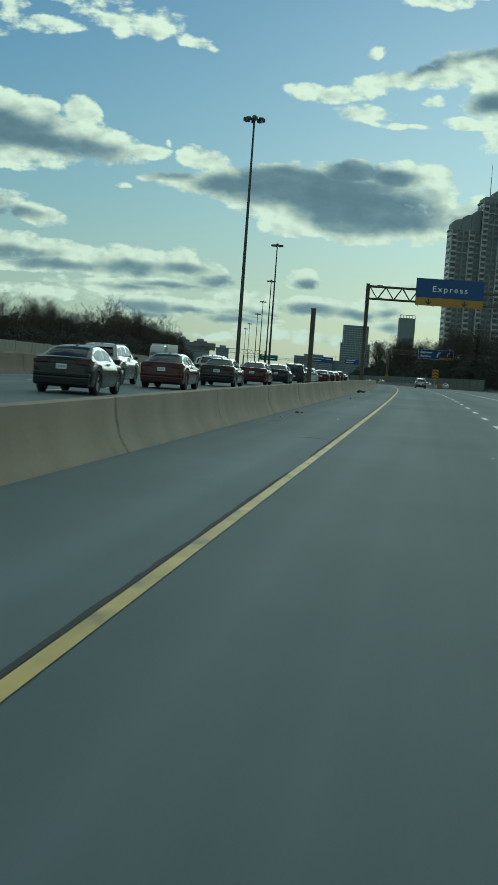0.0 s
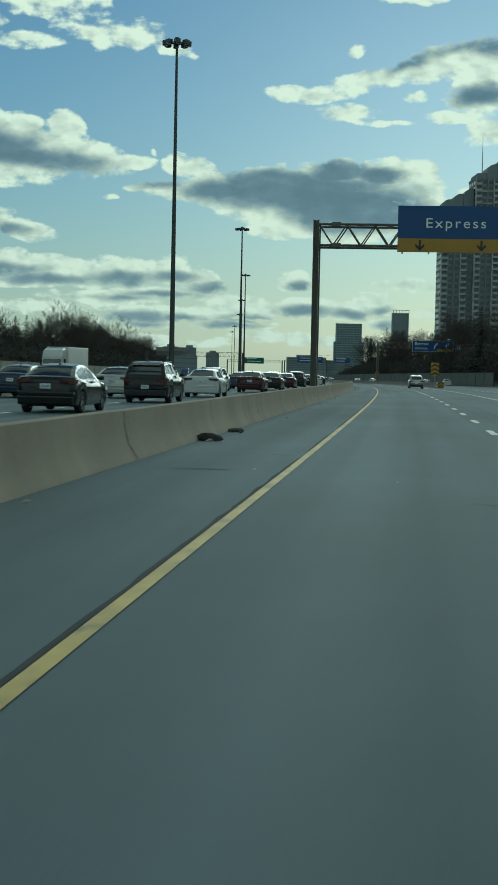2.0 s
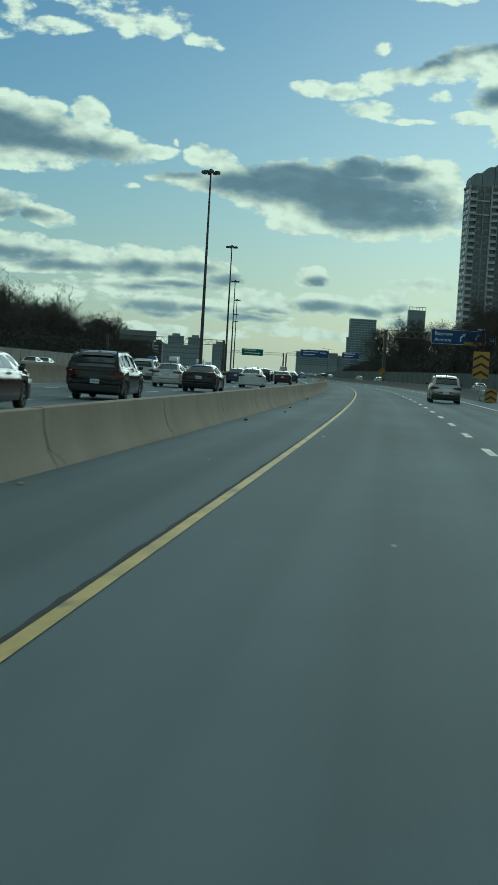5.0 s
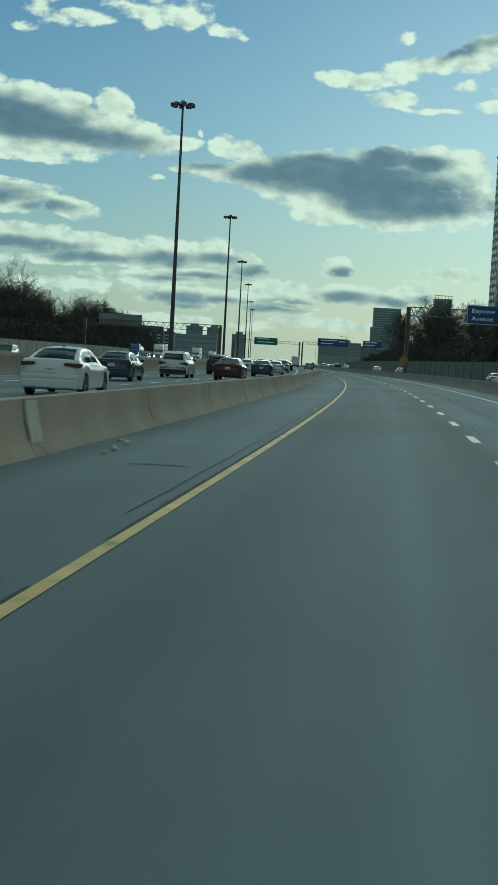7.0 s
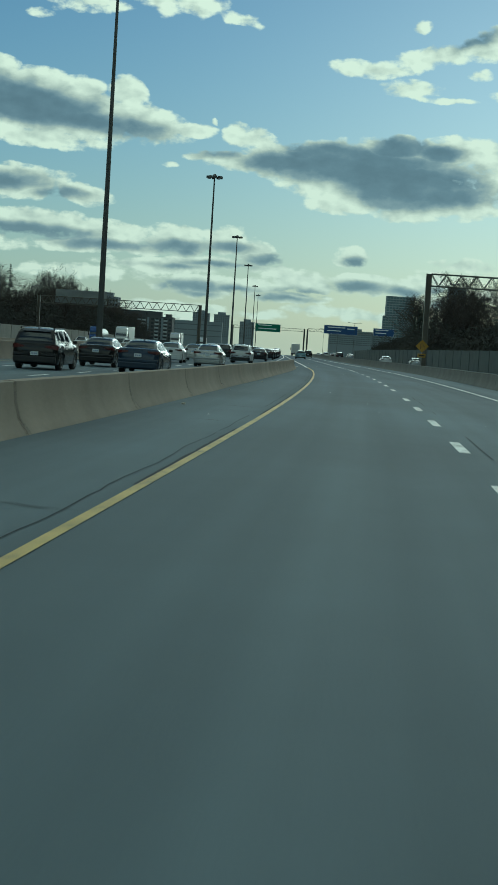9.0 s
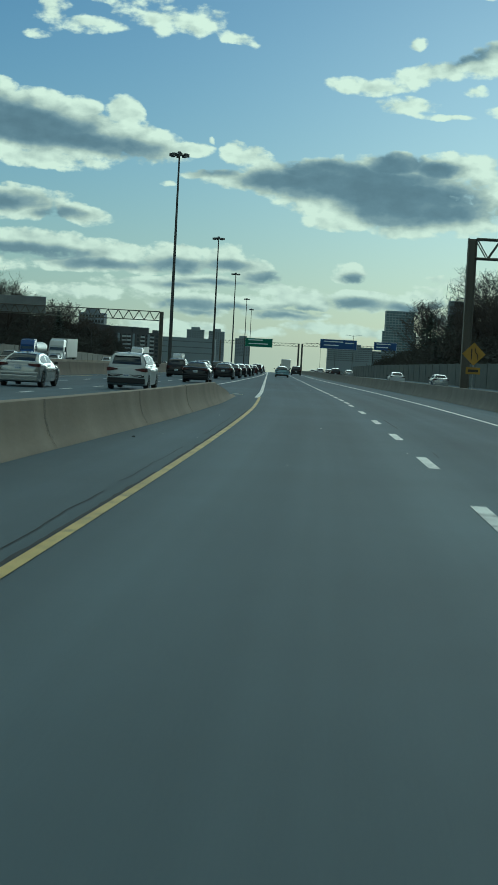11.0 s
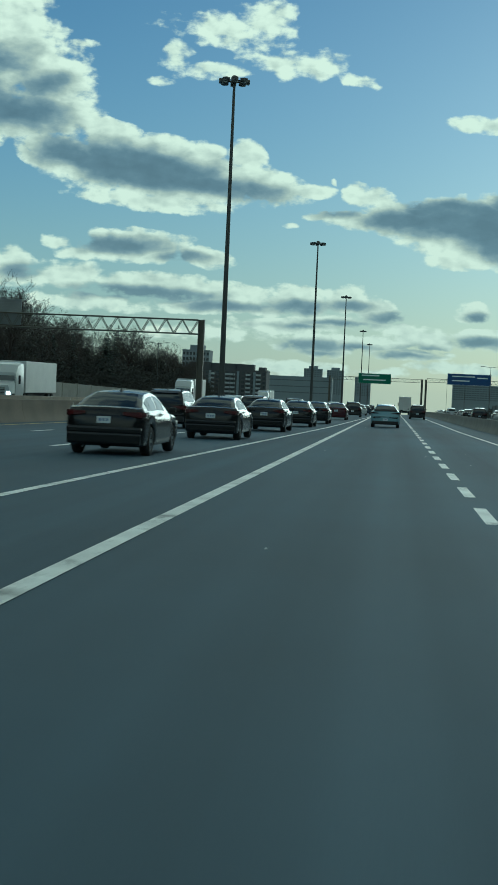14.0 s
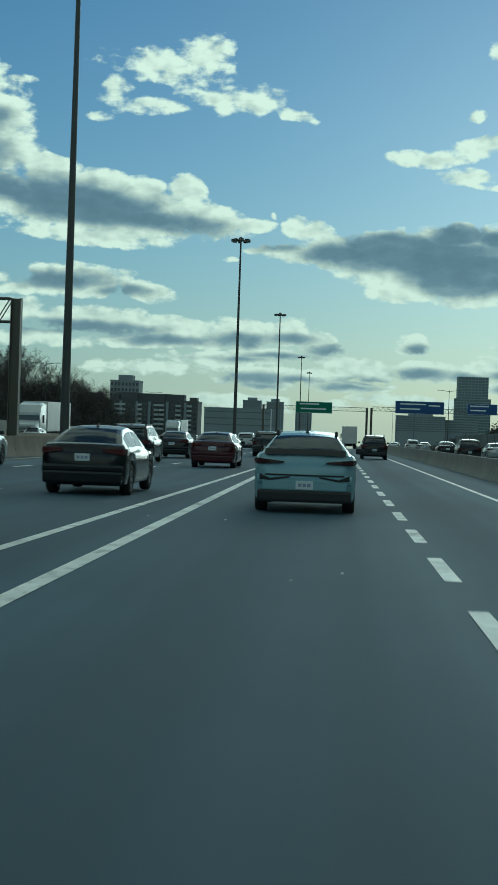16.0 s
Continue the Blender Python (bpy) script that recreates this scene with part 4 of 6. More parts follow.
def express_gantry():
    root = thing("sign_gantry", "brown steel truss gantry with a blue and yellow Express sign", "gantry", stand(157.0, 0))
    for y in (-1.0, 1.0):
        steel_post(root, -5.85, 10.9, 0.37, 0.42, y)
        steel_post(root, 17.0, 10.9, 0.37, 0.42, y)
    for u in (-5.85, 17.0):
        for z in (0.9, 9.34, 10.64):
            part("post_tie", tube(bmesh.new(), (u, -0.8, z), (u, 0.8, z), 0.05, sides=6), STEEL, root)
    box_truss(root, -5.68, 16.83, 9.34, 10.64, 1.9, 1.75, near=True)
    for u in (-4.6, 6.9):
        part("splice_collar", boxed(u - 0.28, u + 0.28, -1.06, -0.84, 10.50, 10.78, bevel=0.03), STEEL, root)
        part("splice_collar", boxed(u - 0.28, u + 0.28, -1.06, -0.84, 9.20, 9.48, bevel=0.03), STEEL, root)
    p = sign_panel(root, -0.82, 6.25, 9.80, 11.80, SIGN_BLUE, -1.28, rim=False)
    lettering("Express", 0.86, 2.72, 10.72, p, y=-1.315, width=3.64, spacing=1.25)
    q = sign_panel(root, -0.82, 6.25, 8.96, 9.795, SIGN_YELLOW, -1.28, "arrow_panel", rim=False)
    for u in (0.55, 4.3):
        arrow(DOWN, u, 9.37, 0.66, SIGN_BLACK, q, y=-1.315)
    return root


express_gantry()


def exit_gantry():
    root = thing("sign_gantry", "brown steel truss gantry with a blue exit direction sign", "gantry", stand(463.0, 0))
    steel_post(root, 12.25, 11.2, 0.62, 0.62)
    steel_post(root, 44.0, 11.2, 0.62, 0.62)
    box_truss(root, 12.5, 43.7, 9.78, 11.15, 0.9, 1.75)
    p = sign_panel(root, 21.4, 32.6, 8.95, 11.95, SIGN_BLUE, -0.78)
    lettering("Bayview", 0.98, 24.0, 11.05, p, y=-0.815, width=3.7)
    lettering("Avenue", 0.98, 23.9, 9.85, p, y=-0.815, width=3.4)
    arrow(UPRIGHT, 27.6, 10.6, 1.9, SIGN_WHITE, p, y=-0.815)
    arrow(UPRIGHT, 30.7, 10.75, 1.5, SIGN_WHITE, p, y=-0.815)
    q = sign_panel(root, 28.2, 32.5, 8.98, 9.65, SIGN_YELLOW, -0.81, "exit_only_panel", rim=False)
    lettering("EXIT", 0.5, 30.4, 9.3, q, y=-0.845, material=SIGN_BLACK)
    t = sign_panel(root, 30.6, 32.6, 11.98, 12.55, SIGN_BLUE, -0.78, "exit_tab", rim=False)
    part("bar", boxed(30.9, 32.3, -0.81, -0.802, 12.15, 12.4), SIGN_WHITE, t)
    h = sign_panel(root, 33.2, 34.7, 9.3, 10.8, SIGN_BLUE, -0.78, "hospital_panel")
    lettering("H", 1.2, 33.95, 10.05, h, y=-0.815)
    return root


exit_gantry()


def back_gantry():
    root = thing("sign_gantry", "brown steel truss gantry over the oncoming lanes, sign seen from behind", "gantry", stand(625.0, 0))
    steel_post(root, -21.75, 10.25, 0.7, 0.7)
    steel_post(root, -58.2, 10.25, 0.7, 0.7)
    box_truss(root, -57.9, -22.1, 8.6, 10.2, 0.9, 1.9)
    p = part("sign_back", boxed(-54.6, -43.0, 0.80, 0.86, 8.85, 11.85), SIGN_BACK, root)
    for k in range(9):
        z = 8.95 + k * 0.345
        part("rib", boxed(-54.6, -43.0, 0.70, 0.795, z, z + 0.07), SIGN_BACK, p)
    return root


back_gantry()


def far_gantry():
    root = thing("sign_gantry", "distant truss gantry with green and blue overhead signs", "gantry", stand(1045.0, 0))
    for u in (-25.2, 11.4, 13.0, 66.0):
        steel_post(root, u, 12.6, 0.8, 0.8, low=-drop(1045.0))
    box_truss(root, -24.9, 11.1, 11.2, 12.5, 0.9, 1.9)
    box_truss(root, 13.3, 65.7, 11.6, 13.0, 0.9, 1.9)
    g = sign_panel(root, -13.8, -0.9, 10.1, 14.05, SIGN_GREEN, -0.8)
    b = sign_panel(root, 21.3, 38.4, 11.0, 15.4, SIGN_BLUE, -0.8)
    c = sign_panel(root, 46.4, 57.0, 11.4, 15.2, SIGN_BLUE, -0.8)
    for p, u0, u1, z in ((g, -12.4, -5.5, 12.9), (g, -12.0, -3.0, 11.2), (b, 23, 32, 14.0), (b, 23, 30, 12.3), (b, 33, 37, 13.6), (c, 47.5, 54, 14.0), (c, 47.5, 53, 12.5)):
        part("bar", boxed(u0, u1, -0.835, -0.825, z + 0.15, z + 0.6), SIGN_WHITE, p)
    return root


far_gantry()


def lone_post():
    root = thing("steel_post", "bare rusty steel post standing behind the barrier", "post", stand(66.6, -5.58))
    p = bmesh.new()
    box(p, -0.105, -0.08, -0.10, 0.10, 0, 3.95, 0.004)
    box(p, 0.08, 0.105, -0.10, 0.10, 0, 3.95, 0.004)
    box(p, -0.08, 0.08, -0.012, 0.012, 0, 3.94)
    part("beam", p, STEEL, root)
    part("foot_plate", boxed(-0.2, 0.2, -0.2, 0.2, -0.05, 0.05, bevel=0.01), STEEL, root)
    part("cap_plate", boxed(-0.115, 0.115, -0.11, 0.11, 3.95, 3.97), STEEL, root)


lone_post()


def chevron(parent, x0, x1, z, h, material, y):
    m = (x0 + x1) / 2
    arrow(((x0, z), (m, z + h), (x1, z), (x1, z + h * 0.62), (m, z + h * 1.62), (x0, z + h * 0.62)), 0, 0, 1.0, material, parent, y=y)


def gore_markers():
    root = thing("chevron_sign", "tall yellow sign with black chevrons at the exit nose", "road sign", stand(265.0, 6.55))
    tb = bmesh.new()
    tube(tb, (0, 0.05, -0.2), (0, 0.05, 3.4), 0.04, sides=8)
    part("post", tb, GALV, root)
    p = part("panel", boxed(-0.55, 0.55, -0.02, 0.01, 1.65, 3.5, bevel=0.006), SIGN_YELLOW, root)
    for k in range(3):
        chevron(p, -0.53, 0.53, 1.72 + k * 0.56, 0.30, SIGN_BLACK, -0.03)
    cush = thing("crash_cushion", "low steel crash cushion with a yellow chevron plate", "crash cushion", stand(266.5, 7.5))
    for k in range(4):
        part("bay", boxed(-0.42, 0.42, 0.1 + k * 0.95, 0.95 + k * 0.95, 0.05, 0.82, bevel=0.04), GALV, cush)
        part("rail", boxed(-0.47, 0.47, 0.35 + k * 0.95, 0.7 + k * 0.95, 0.35, 0.6, bevel=0.03), GALV, cush)
    q = part("nose_plate", boxed(-0.42, 0.42, -0.04, 0.09, 0.05, 0.95, bevel=0.02), SIGN_YELLOW, cush)
    for k in range(2):
        chevron(q, -0.40, 0.40, 0.12 + k * 0.42, 0.22, SIGN_BLACK, -0.05)


gore_markers()


def lane_sign(s, u, label, tall):
    root = thing("warning_sign", label, "road sign", stand(s, u))
    tb = bmesh.new()
    tube(tb, (0, 0.04, -0.2), (0, 0.04, tall + 0.6), 0.035, sides=8)
    part("post", tb, GALV, root)
    bm = bmesh.new()
    box(bm, -0.46, 0.46, -0.012, 0.012, -0.46, 0.46, 0.004)
    d = part("diamond", bm, SIGN_YELLOW, root, matrix=Matrix.Translation((0, 0, tall)) @ Matrix.Rotation(radians(45), 4, "Y"))
    a = bmesh.new()
    box(a, -0.16, -0.10, -0.022, -0.016, tall - 0.3, tall + 0.3)
    part("symbol", a, SIGN_BLACK, root)
    b = bmesh.new()
    for x0, z0, x1, z1 in ((0.20, -0.3, 0.20, -0.02), (0.20, -0.02, 0.06, 0.14), (0.06, 0.14, 0.06, 0.32)):
        tube(b, (x0, -0.018, tall + z0), (x1, -0.018, tall + z1), 0.03, sides=4)
    part("symbol", b, SIGN_BLACK, root)
    pl = part("distance_plate", boxed(-0.4, 0.4, -0.012, 0.012, tall - 1.12, tall - 0.74, bevel=0.004), SIGN_YELLOW, root)
    part("bar", boxed(-0.28, 0.28, -0.018, -0.0125, tall - 1.0, tall - 0.86), SIGN_BLACK, pl)
    return root


lane_sign(440.0, 9.65, "yellow diamond lane-merge sign with a plate below it", 2.65)

# ================= vehicles =================
def wheel_meshes():
    """One tyre and one alloy rim, axle along x, that every car shares."""
    ty = bmesh.new()
    prof = ((-0.095, 0.205), (-0.11, 0.23), (-0.11, 0.29), (-0.09, 0.322), (-0.04, 0.332), (0.04, 0.332), (0.09, 0.322), (0.11, 0.29), (0.11, 0.23), (0.095, 0.205))
    n = 24
    rows = [[ty.verts.new((x, r * math.cos(2 * math.pi * k / n), r * math.sin(2 * math.pi * k / n))) for x, r in prof] for k in range(n)]
    for k in range(n):
        a, b = rows[k], rows[(k + 1) % n]
        for j in range(len(prof) - 1):
            ty.faces.new((a[j], a[j + 1], b[j + 1], b[j]))
    tube(ty, (-0.05, 0, 0), (0.05, 0, 0), 0.206, sides=n)
    tm = bpy.data.meshes.new("tyre")
    ty.to_mesh(tm)
    ty.free()
    tm.materials.append(RUBBER)
    for p in tm.polygons:
        p.use_smooth = True
    rm = bmesh.new()
    tube(rm, (-0.09, 0, 0), (0.09, 0, 0), 0.06, sides=10)
    for k in range(16):
        a, b = 2 * math.pi * k / 16, 2 * math.pi * (k + 1) / 16
        for x in (-0.085, 0.085):
            tube(rm, (x, 0.2 * math.cos(a), 0.2 * math.sin(a)), (x, 0.2 * math.cos(b), 0.2 * math.sin(b)), 0.014, sides=4)
    for k in range(5):
        a = 2 * math.pi * k / 5
        for x in (-0.07, 0.07):
            tube(rm, (x, 0.04 * math.cos(a), 0.04 * math.sin(a)), (x * 1.1, 0.2 * math.cos(a + 0.12), 0.2 * math.sin(a + 0.12)), 0.02, sides=4)
            tube(rm, (x, 0.04 * math.cos(a), 0.04 * math.sin(a)), (x * 1.1, 0.2 * math.cos(a - 0.12), 0.2 * math.sin(a - 0.12)), 0.02, sides=4)
    r = bpy.data.meshes.new("rim")
    rm.to_mesh(r)
    rm.free()
    r.materials.append(RIM)
    return tm, r


TYRE_MESH, RIM_MESH = wheel_meshes()
SEDAN = dict(L=4.7, W=1.82, H=1.45, belt=0.93, deck=((-2.35, 0.80), (-2.30, 1.05), (-2.1, 1.09), (-1.7, 1.05), (-1.2, 1.0), (0.9, 0.95), (1.7, 0.88), (2.25, 0.72), (2.35, 0.60)), roof=((-2.05, 1.03), (-1.8, 1.13), (-1.4, 1.28), (-1.0, 1.385), (-0.55, 1.43), (-0.05, 1.45), (0.35, 1.40), (0.65, 1.27), (0.95, 1.09), (1.2, 0.93)), glass=(-1.93, -0.95, 0.33, 1.12), wt=0.65, wb=0.93, rails=False, rear_low=0.30)
SUV = dict(L=4.6, W=1.86, H=1.68, belt=1.04, deck=((-2.30, 0.92), (-2.24, 1.08), (-1.9, 1.10), (0.9, 1.06), (1.6, 1.02), (2.15, 0.88), (2.30, 0.70)), roof=((-2.27, 1.06), (-2.20, 1.26), (-2.08, 1.50), (-1.94, 1.60), (-1.5, 1.66), (-0.6, 1.68), (0.0, 1.66), (0.4, 1.56), (0.75, 1.35), (1.05, 1.12), (1.2, 1.02)), glass=(-2.24, -2.03, 0.33, 1.10), wt=0.72, wb=0.93, rails=True, rear_low=0.34)
COUPE = dict(L=4.52, W=1.86, H=1.486, belt=1.02, deck=((-2.26, 0.80), (-2.20, 1.06), (-1.9, 1.10), (0.9, 1.02), (1.6, 0.97), (2.1, 0.82), (2.26, 0.66)), roof=((-2.16, 1.08), (-2.0, 1.166), (-1.75, 1.275), (-1.4, 1.384), (-1.0, 1.45), (-0.4, 1.486), (0.1, 1.47), (0.5, 1.384), (0.8, 1.252), (1.05, 1.111), (1.2, 1.0)), glass=(-2.10, -1.30, 0.40, 1.10), wt=0.60, wb=0.93, rails=True, rear_low=0.36)


def vehicle(name, label, category, kind, coat_paint, matrix, group="", lamps="tail", braking=False):
    """A car with lofted body, cabin shell, windows, lamps, plate, mirrors and wheels; +y is its front."""
    c = kind
    root = thing(name, label, category, matrix, group)
    L, W, H = c["L"], c["W"], c["H"]
    w0, wheels = W / 2, (-L * 0.295, L * 0.305)
    ys = sorted(set([c["deck"][0][0], -L / 2 + 0.03, -L / 2 + 0.09] + [-L / 2 + 0.16 + (L - 0.32) * k / 46 for k in range(47)] + [L / 2 - 0.09, L / 2 - 0.03, L / 2]))
    rings = []
    for y in ys:
        e = abs(y) / (L / 2)
        hw = w0 * (1 - 0.05 * e ** 4 - 0.20 * max(0.0, (e - 0.90) / 0.10) ** 2.2)
        zb = 0.21 + 0.16 * max(0.0, (e - 0.86) / 0.14) ** 1.5
        if y < -L / 2 + 0.02:
            zb = c["rear_low"] + 0.05
        for yw in wheels:
            d = abs(y - yw)
            if d < 0.385:
                zb = max(zb, 0.33 + math.sqrt(0.385 ** 2 - d * d))
        zt = smooth(y, c["deck"])
        zb = min(zb, zt - 0.12)
        dz = zt - zb
        half = ((0.0, zb), (0.86 * hw, zb), (0.965 * hw, zb + 0.05 * dz), (hw, zb + 0.30 * dz), (0.992 * hw, zb + 0.52 * dz), (0.997 * hw, zb + 0.66 * dz), (0.965 * hw, zb + 0.88 * dz), (0.91 * hw, zt - 0.012), (0.6 * hw, zt + 0.008), (0.0, zt + 0.016))
        rings.append([Vector((x, y, z)) for x, z in half] + [Vector((-x, y, z)) for x, z in half[-2:0:-1]])
    part("body", loft(bmesh.new(), rings), coat_paint, root, smooth_angle=42)
    # cabin shell: v runs from the belt line up the side and over to the roof's middle
    bz, hb, ht = c["belt"] - 0.03, c["wb"] * w0, c["wt"] * w0
    y0r, y1r = c["roof"][0][0], c["roof"][-1][0]
    yt0, yt1, yb0 = c["glass"][1], c["glass"][2], y0r

    def skin(y, v):
        zr = smooth(y, c["roof"])
        e = max(0.0, abs(y - (y0r + y1r) / 2) / ((y1r - y0r) / 2))
        k = min(1.0, (zr - bz) / (H - bz))
        wbelt = hb * (1 - 0.05 * e ** 6)
        wtop = wbelt + (ht - wbelt) * k * (1 - 0.03 * e)
        if v < 0.62:
            f = v / 0.62
            return Vector((wbelt + (wtop - wbelt) * (f ** 1.15), y, bz + (zr - 0.085 * k - bz) * f))
        if v < 0.76:
            f = (v - 0.62) / 0.14 * math.pi / 2
            return Vector((wtop - 0.17 * (1 - math.cos(f)), y, zr - 0.085 * k + 0.070 * k * math.sin(f)))
        f = (v - 0.76) / 0.24
        return Vector(((wtop - 0.17) * (1 - f), y, zr - 0.015 * k + 0.019 * k * math.sin(f * math.pi / 2)))

    vs = [0, 0.2, 0.4, 0.62, 0.655, 0.69, 0.725, 0.76, 0.84, 0.92, 1.0]
    ys2 = sorted(set([q[0] for q in c["roof"]] + [y0r + (y1r - y0r) * k / 22 for k in range(23)]))
    rings = []
    for y in ys2:
        h = [skin(y, v) for v in vs]
        rings.append(h + [Vector((-p.x, p.y, p.z)) for p in h[-2::-1]])
    part("cabin", loft(bmesh.new(), rings), coat_paint, root, smooth_angle=38)

    def pane(pname, ya, yb, va, vb, side, lean=0.0):
        """A bowed glass pane lying on the shell; lean slants its ends."""
        bm = bmesh.new()
        ny, nv = 6, 4
        grid = []
        for i in range(ny + 1):
            row = []
            for j in range(nv + 1):
                v = va + (vb - va) * j / nv
                y = ya + (yb - ya) * i / ny + lean * (v - va)
                p = skin(y, v)
                n = (skin(y + 0.02, v) - skin(y - 0.02, v)).cross(skin(y, min(1, v + 0.01)) - skin(y, v - 0.01)).normalized()
                if n.dot(p - Vector((0, y, bz - 0.3))) < 0:
                    n = -n
                edge = 0.0 if 0 < i < ny and 0 < j < nv else 0.004
                q = p + n * (0.009 - edge)
                row.append(bm.verts.new((q.x * side, q.y, q.z)))
            grid.append(row)
        for i in range(ny):
            for j in range(nv):
                bm.faces.new((grid[i][j], grid[i + 1][j], grid[i + 1][j + 1], grid[i][j + 1]))
        bmesh.ops.recalc_face_normals(bm, faces=bm.faces)
        return bm

    def screen(pname, ya, yb):
        edge = 0.70 if c is COUPE else 0.745
        bm = pane(pname, ya, yb, edge, 0.9999, 1)
        other = pane(pname, ya, yb, edge, 0.9999, -1)
        me = bpy.data.meshes.new("half")
        other.to_mesh(me)
        other.free()
        bm.from_mesh(me)
        bpy.data.meshes.remove(me)
        bmesh.ops.remove_doubles(bm, verts=bm.verts, dist=0.002)
        for f in bm.faces:
            f.normal_update()
            if f.normal.z < 0:
                f.normal_flip()
        return part(pname, bm, GLASS, root, smooth_angle=60)

    screen("rear_window", c["glass"][0], c["glass"][1])
    screen("windscreen", c["glass"][2], c["glass"][3])
    span = ((-1.42, -1.12), (-1.08, -0.28), (-0.22, 0.55)) if c is SEDAN else ((-1.95, -1.35), (-1.28, -0.42), (-0.36, 0.55)) if c is SUV else ((-1.55, -1.12), (-1.06, -0.30), (-0.24, 0.55))
    for side in (-1, 1):
        for k, (ya, yb) in enumerate(span):
            bm = pane("side_window", ya, yb, 0.16 if k else 0.2, 0.58, side, 0.25 if k == 2 else -0.12 if k == 0 else 0.0)
            part("side_window", bm, GLASS, root, smooth_angle=60)
    # rear end
    yr = -L / 2
    wide = w0 * 0.95
    low, mid_z = c["rear_low"], (0.94 if c is SEDAN else 0.92 if c is SUV else 0.98)
    part("lower_bumper", boxed(-wide * 0.95, wide * 0.95, yr - 0.03, yr + 0.34, low - (0.14 if c is COUPE else 0.04), low + (0.08 if c is COUPE else 0.22), bevel=0.05), TRIM if c is not SEDAN else coat_paint, root, "black lower bumper" if c is not SEDAN else "")
    if c is COUPE:
        part("diffuser", boxed(-wide * 0.86, wide * 0.86, yr - 0.026, yr + 0.2, low + 0.07, low + 0.27, bevel=0.03), P_TEAL, root, "teal diffuser panel")
    part("bumper", boxed(-wide * 0.97, wide * 0.97, yr - 0.02, yr + 0.30, low + 0.185, low + 0.36, bevel=0.06), coat_paint, root)
    for x in (-1, 1):
        lm = bmesh.new()
        z0, z1 = mid_z - 0.085, mid_z + 0.075
        rr = ((0.42 * w0, yr - 0.022, mid_z - 0.01, mid_z + 0.03), (0.72 * w0, yr - 0.024, z0 + 0.02, z1), (0.93 * w0, yr + 0.01, z0, z1 + 0.01), (0.985 * w0, yr + 0.20, z0 + 0.02, z1))
        if c is SEDAN:
            rr = ((0.46 * w0, yr - 0.024, mid_z - 0.02, mid_z + 0.045), (0.75 * w0, yr - 0.024, mid_z - 0.055, mid_z + 0.05), (0.92 * w0, yr + 0.01, mid_z - 0.075, mid_z + 0.05), (0.98 * w0, yr + 0.22, mid_z - 0.05, mid_z + 0.045))
        if c is COUPE:
            rr = ((0.40 * w0, yr - 0.024, 0.925, 0.945), (0.70 * w0, yr - 0.024, 0.905, 0.975), (0.92 * w0, yr + 0.01, 0.895, 0.995), (0.985 * w0, yr + 0.24, 0.925, 0.99))
        loft(lm, [[Vector((x * px, py, a)), Vector((x * px, py, b)), Vector((x * px, py + 0.12, b)), Vector((x * px, py + 0.12, a))] for px, py, a, b in rr])
        bmesh.ops.recalc_face_normals(lm, faces=lm.faces)
        lamp = part("tail_lamp", lm, BRAKE if braking else TAIL_DARK if c is COUPE else TAIL, root, "lit red brake lamp" if braking else "smoked dark tail lamp" if c is COUPE else "red tail lamp")
        if c is COUPE:
            st = bmesh.new()
            loft(st, [[Vector((x * px, py, a)), Vector((x * px, py, a + 0.014)), Vector((x * px, py + 0.02, a + 0.014)), Vector((x * px, py + 0.02, a))] for px, py, a in ((0.46 * w0, yr - 0.030, 0.930), (0.70 * w0, yr - 0.030, 0.930), (0.90 * w0, yr - 0.004, 0.932))])
            bmesh.ops.recalc_face_normals(st, faces=st.faces)
            part("light_strip", st, TAIL, lamp, "thin red light strip")
        hl = bmesh.new()
        box(hl, min(x * 0.55 * w0, x * 0.93 * w0), max(x * 0.55 * w0, x * 0.93 * w0), L / 2 - 0.16, L / 2 - 0.02, 0.62, 0.74, 0.03)
        part("headlamp", hl, HEAD if lamps == "head" else LENS, root)
        mr = bmesh.new()
        box(mr, min(x * w0 * 1.0, x * (w0 + 0.17)), max(x * w0 * 1.0, x * (w0 + 0.17)), 0.62, 0.72, bz + 0.06, bz + 0.18, 0.035)
        part("wing_mirror", mr, TRIM, root)
        for yw in wheels:
            t = share("wheel", TYRE_MESH, root, Matrix.Translation((x * (w0 - 0.13), yw, 0.332)))
            share("rim", RIM_MESH, t, Matrix.Identity(4))
            lin = bmesh.new()
            n = 9
            loft(lin, [[Vector((x * (w0 - 0.27), yw + r * math.cos(math.pi * k / n), 0.33 + r * math.sin(math.pi * k / n))) for r in (0.372,)] + [Vector((x * (w0 - 0.03), yw + 0.372 * math.cos(math.pi * k / n), 0.33 + 0.372 * math.sin(math.pi * k / n)))] for k in range(n + 1)], close=False, caps=False)
            part("wheel_arch_liner", lin, TRIM, root)
        if c["rails"]:
            rl = bmesh.new()
            tube(rl, (x * (ht - 0.02), yt0 + 0.10, H - 0.02), (x * (ht - 0.02), yt1 - 0.10, H - 0.02), 0.02, sides=6)
            tube(rl, (x * (ht - 0.02), yt0 + 0.10, H - 0.08), (x * (ht - 0.02), yt0 + 0.16, H - 0.01), 0.03, sides=6)
            part("roof_rail", rl, TRIM, root)
    plate_z = 0.80 if c is SEDAN else 0.53 if c is COUPE else 0.66
    pl = part("number_plate", boxed(-0.155, 0.155, yr - 0.036, yr - 0.02, plate_z - 0.075, plate_z + 0.075, bevel=0.004), PLATE, root, "white number plate with blue bars")
    zc = plate_z
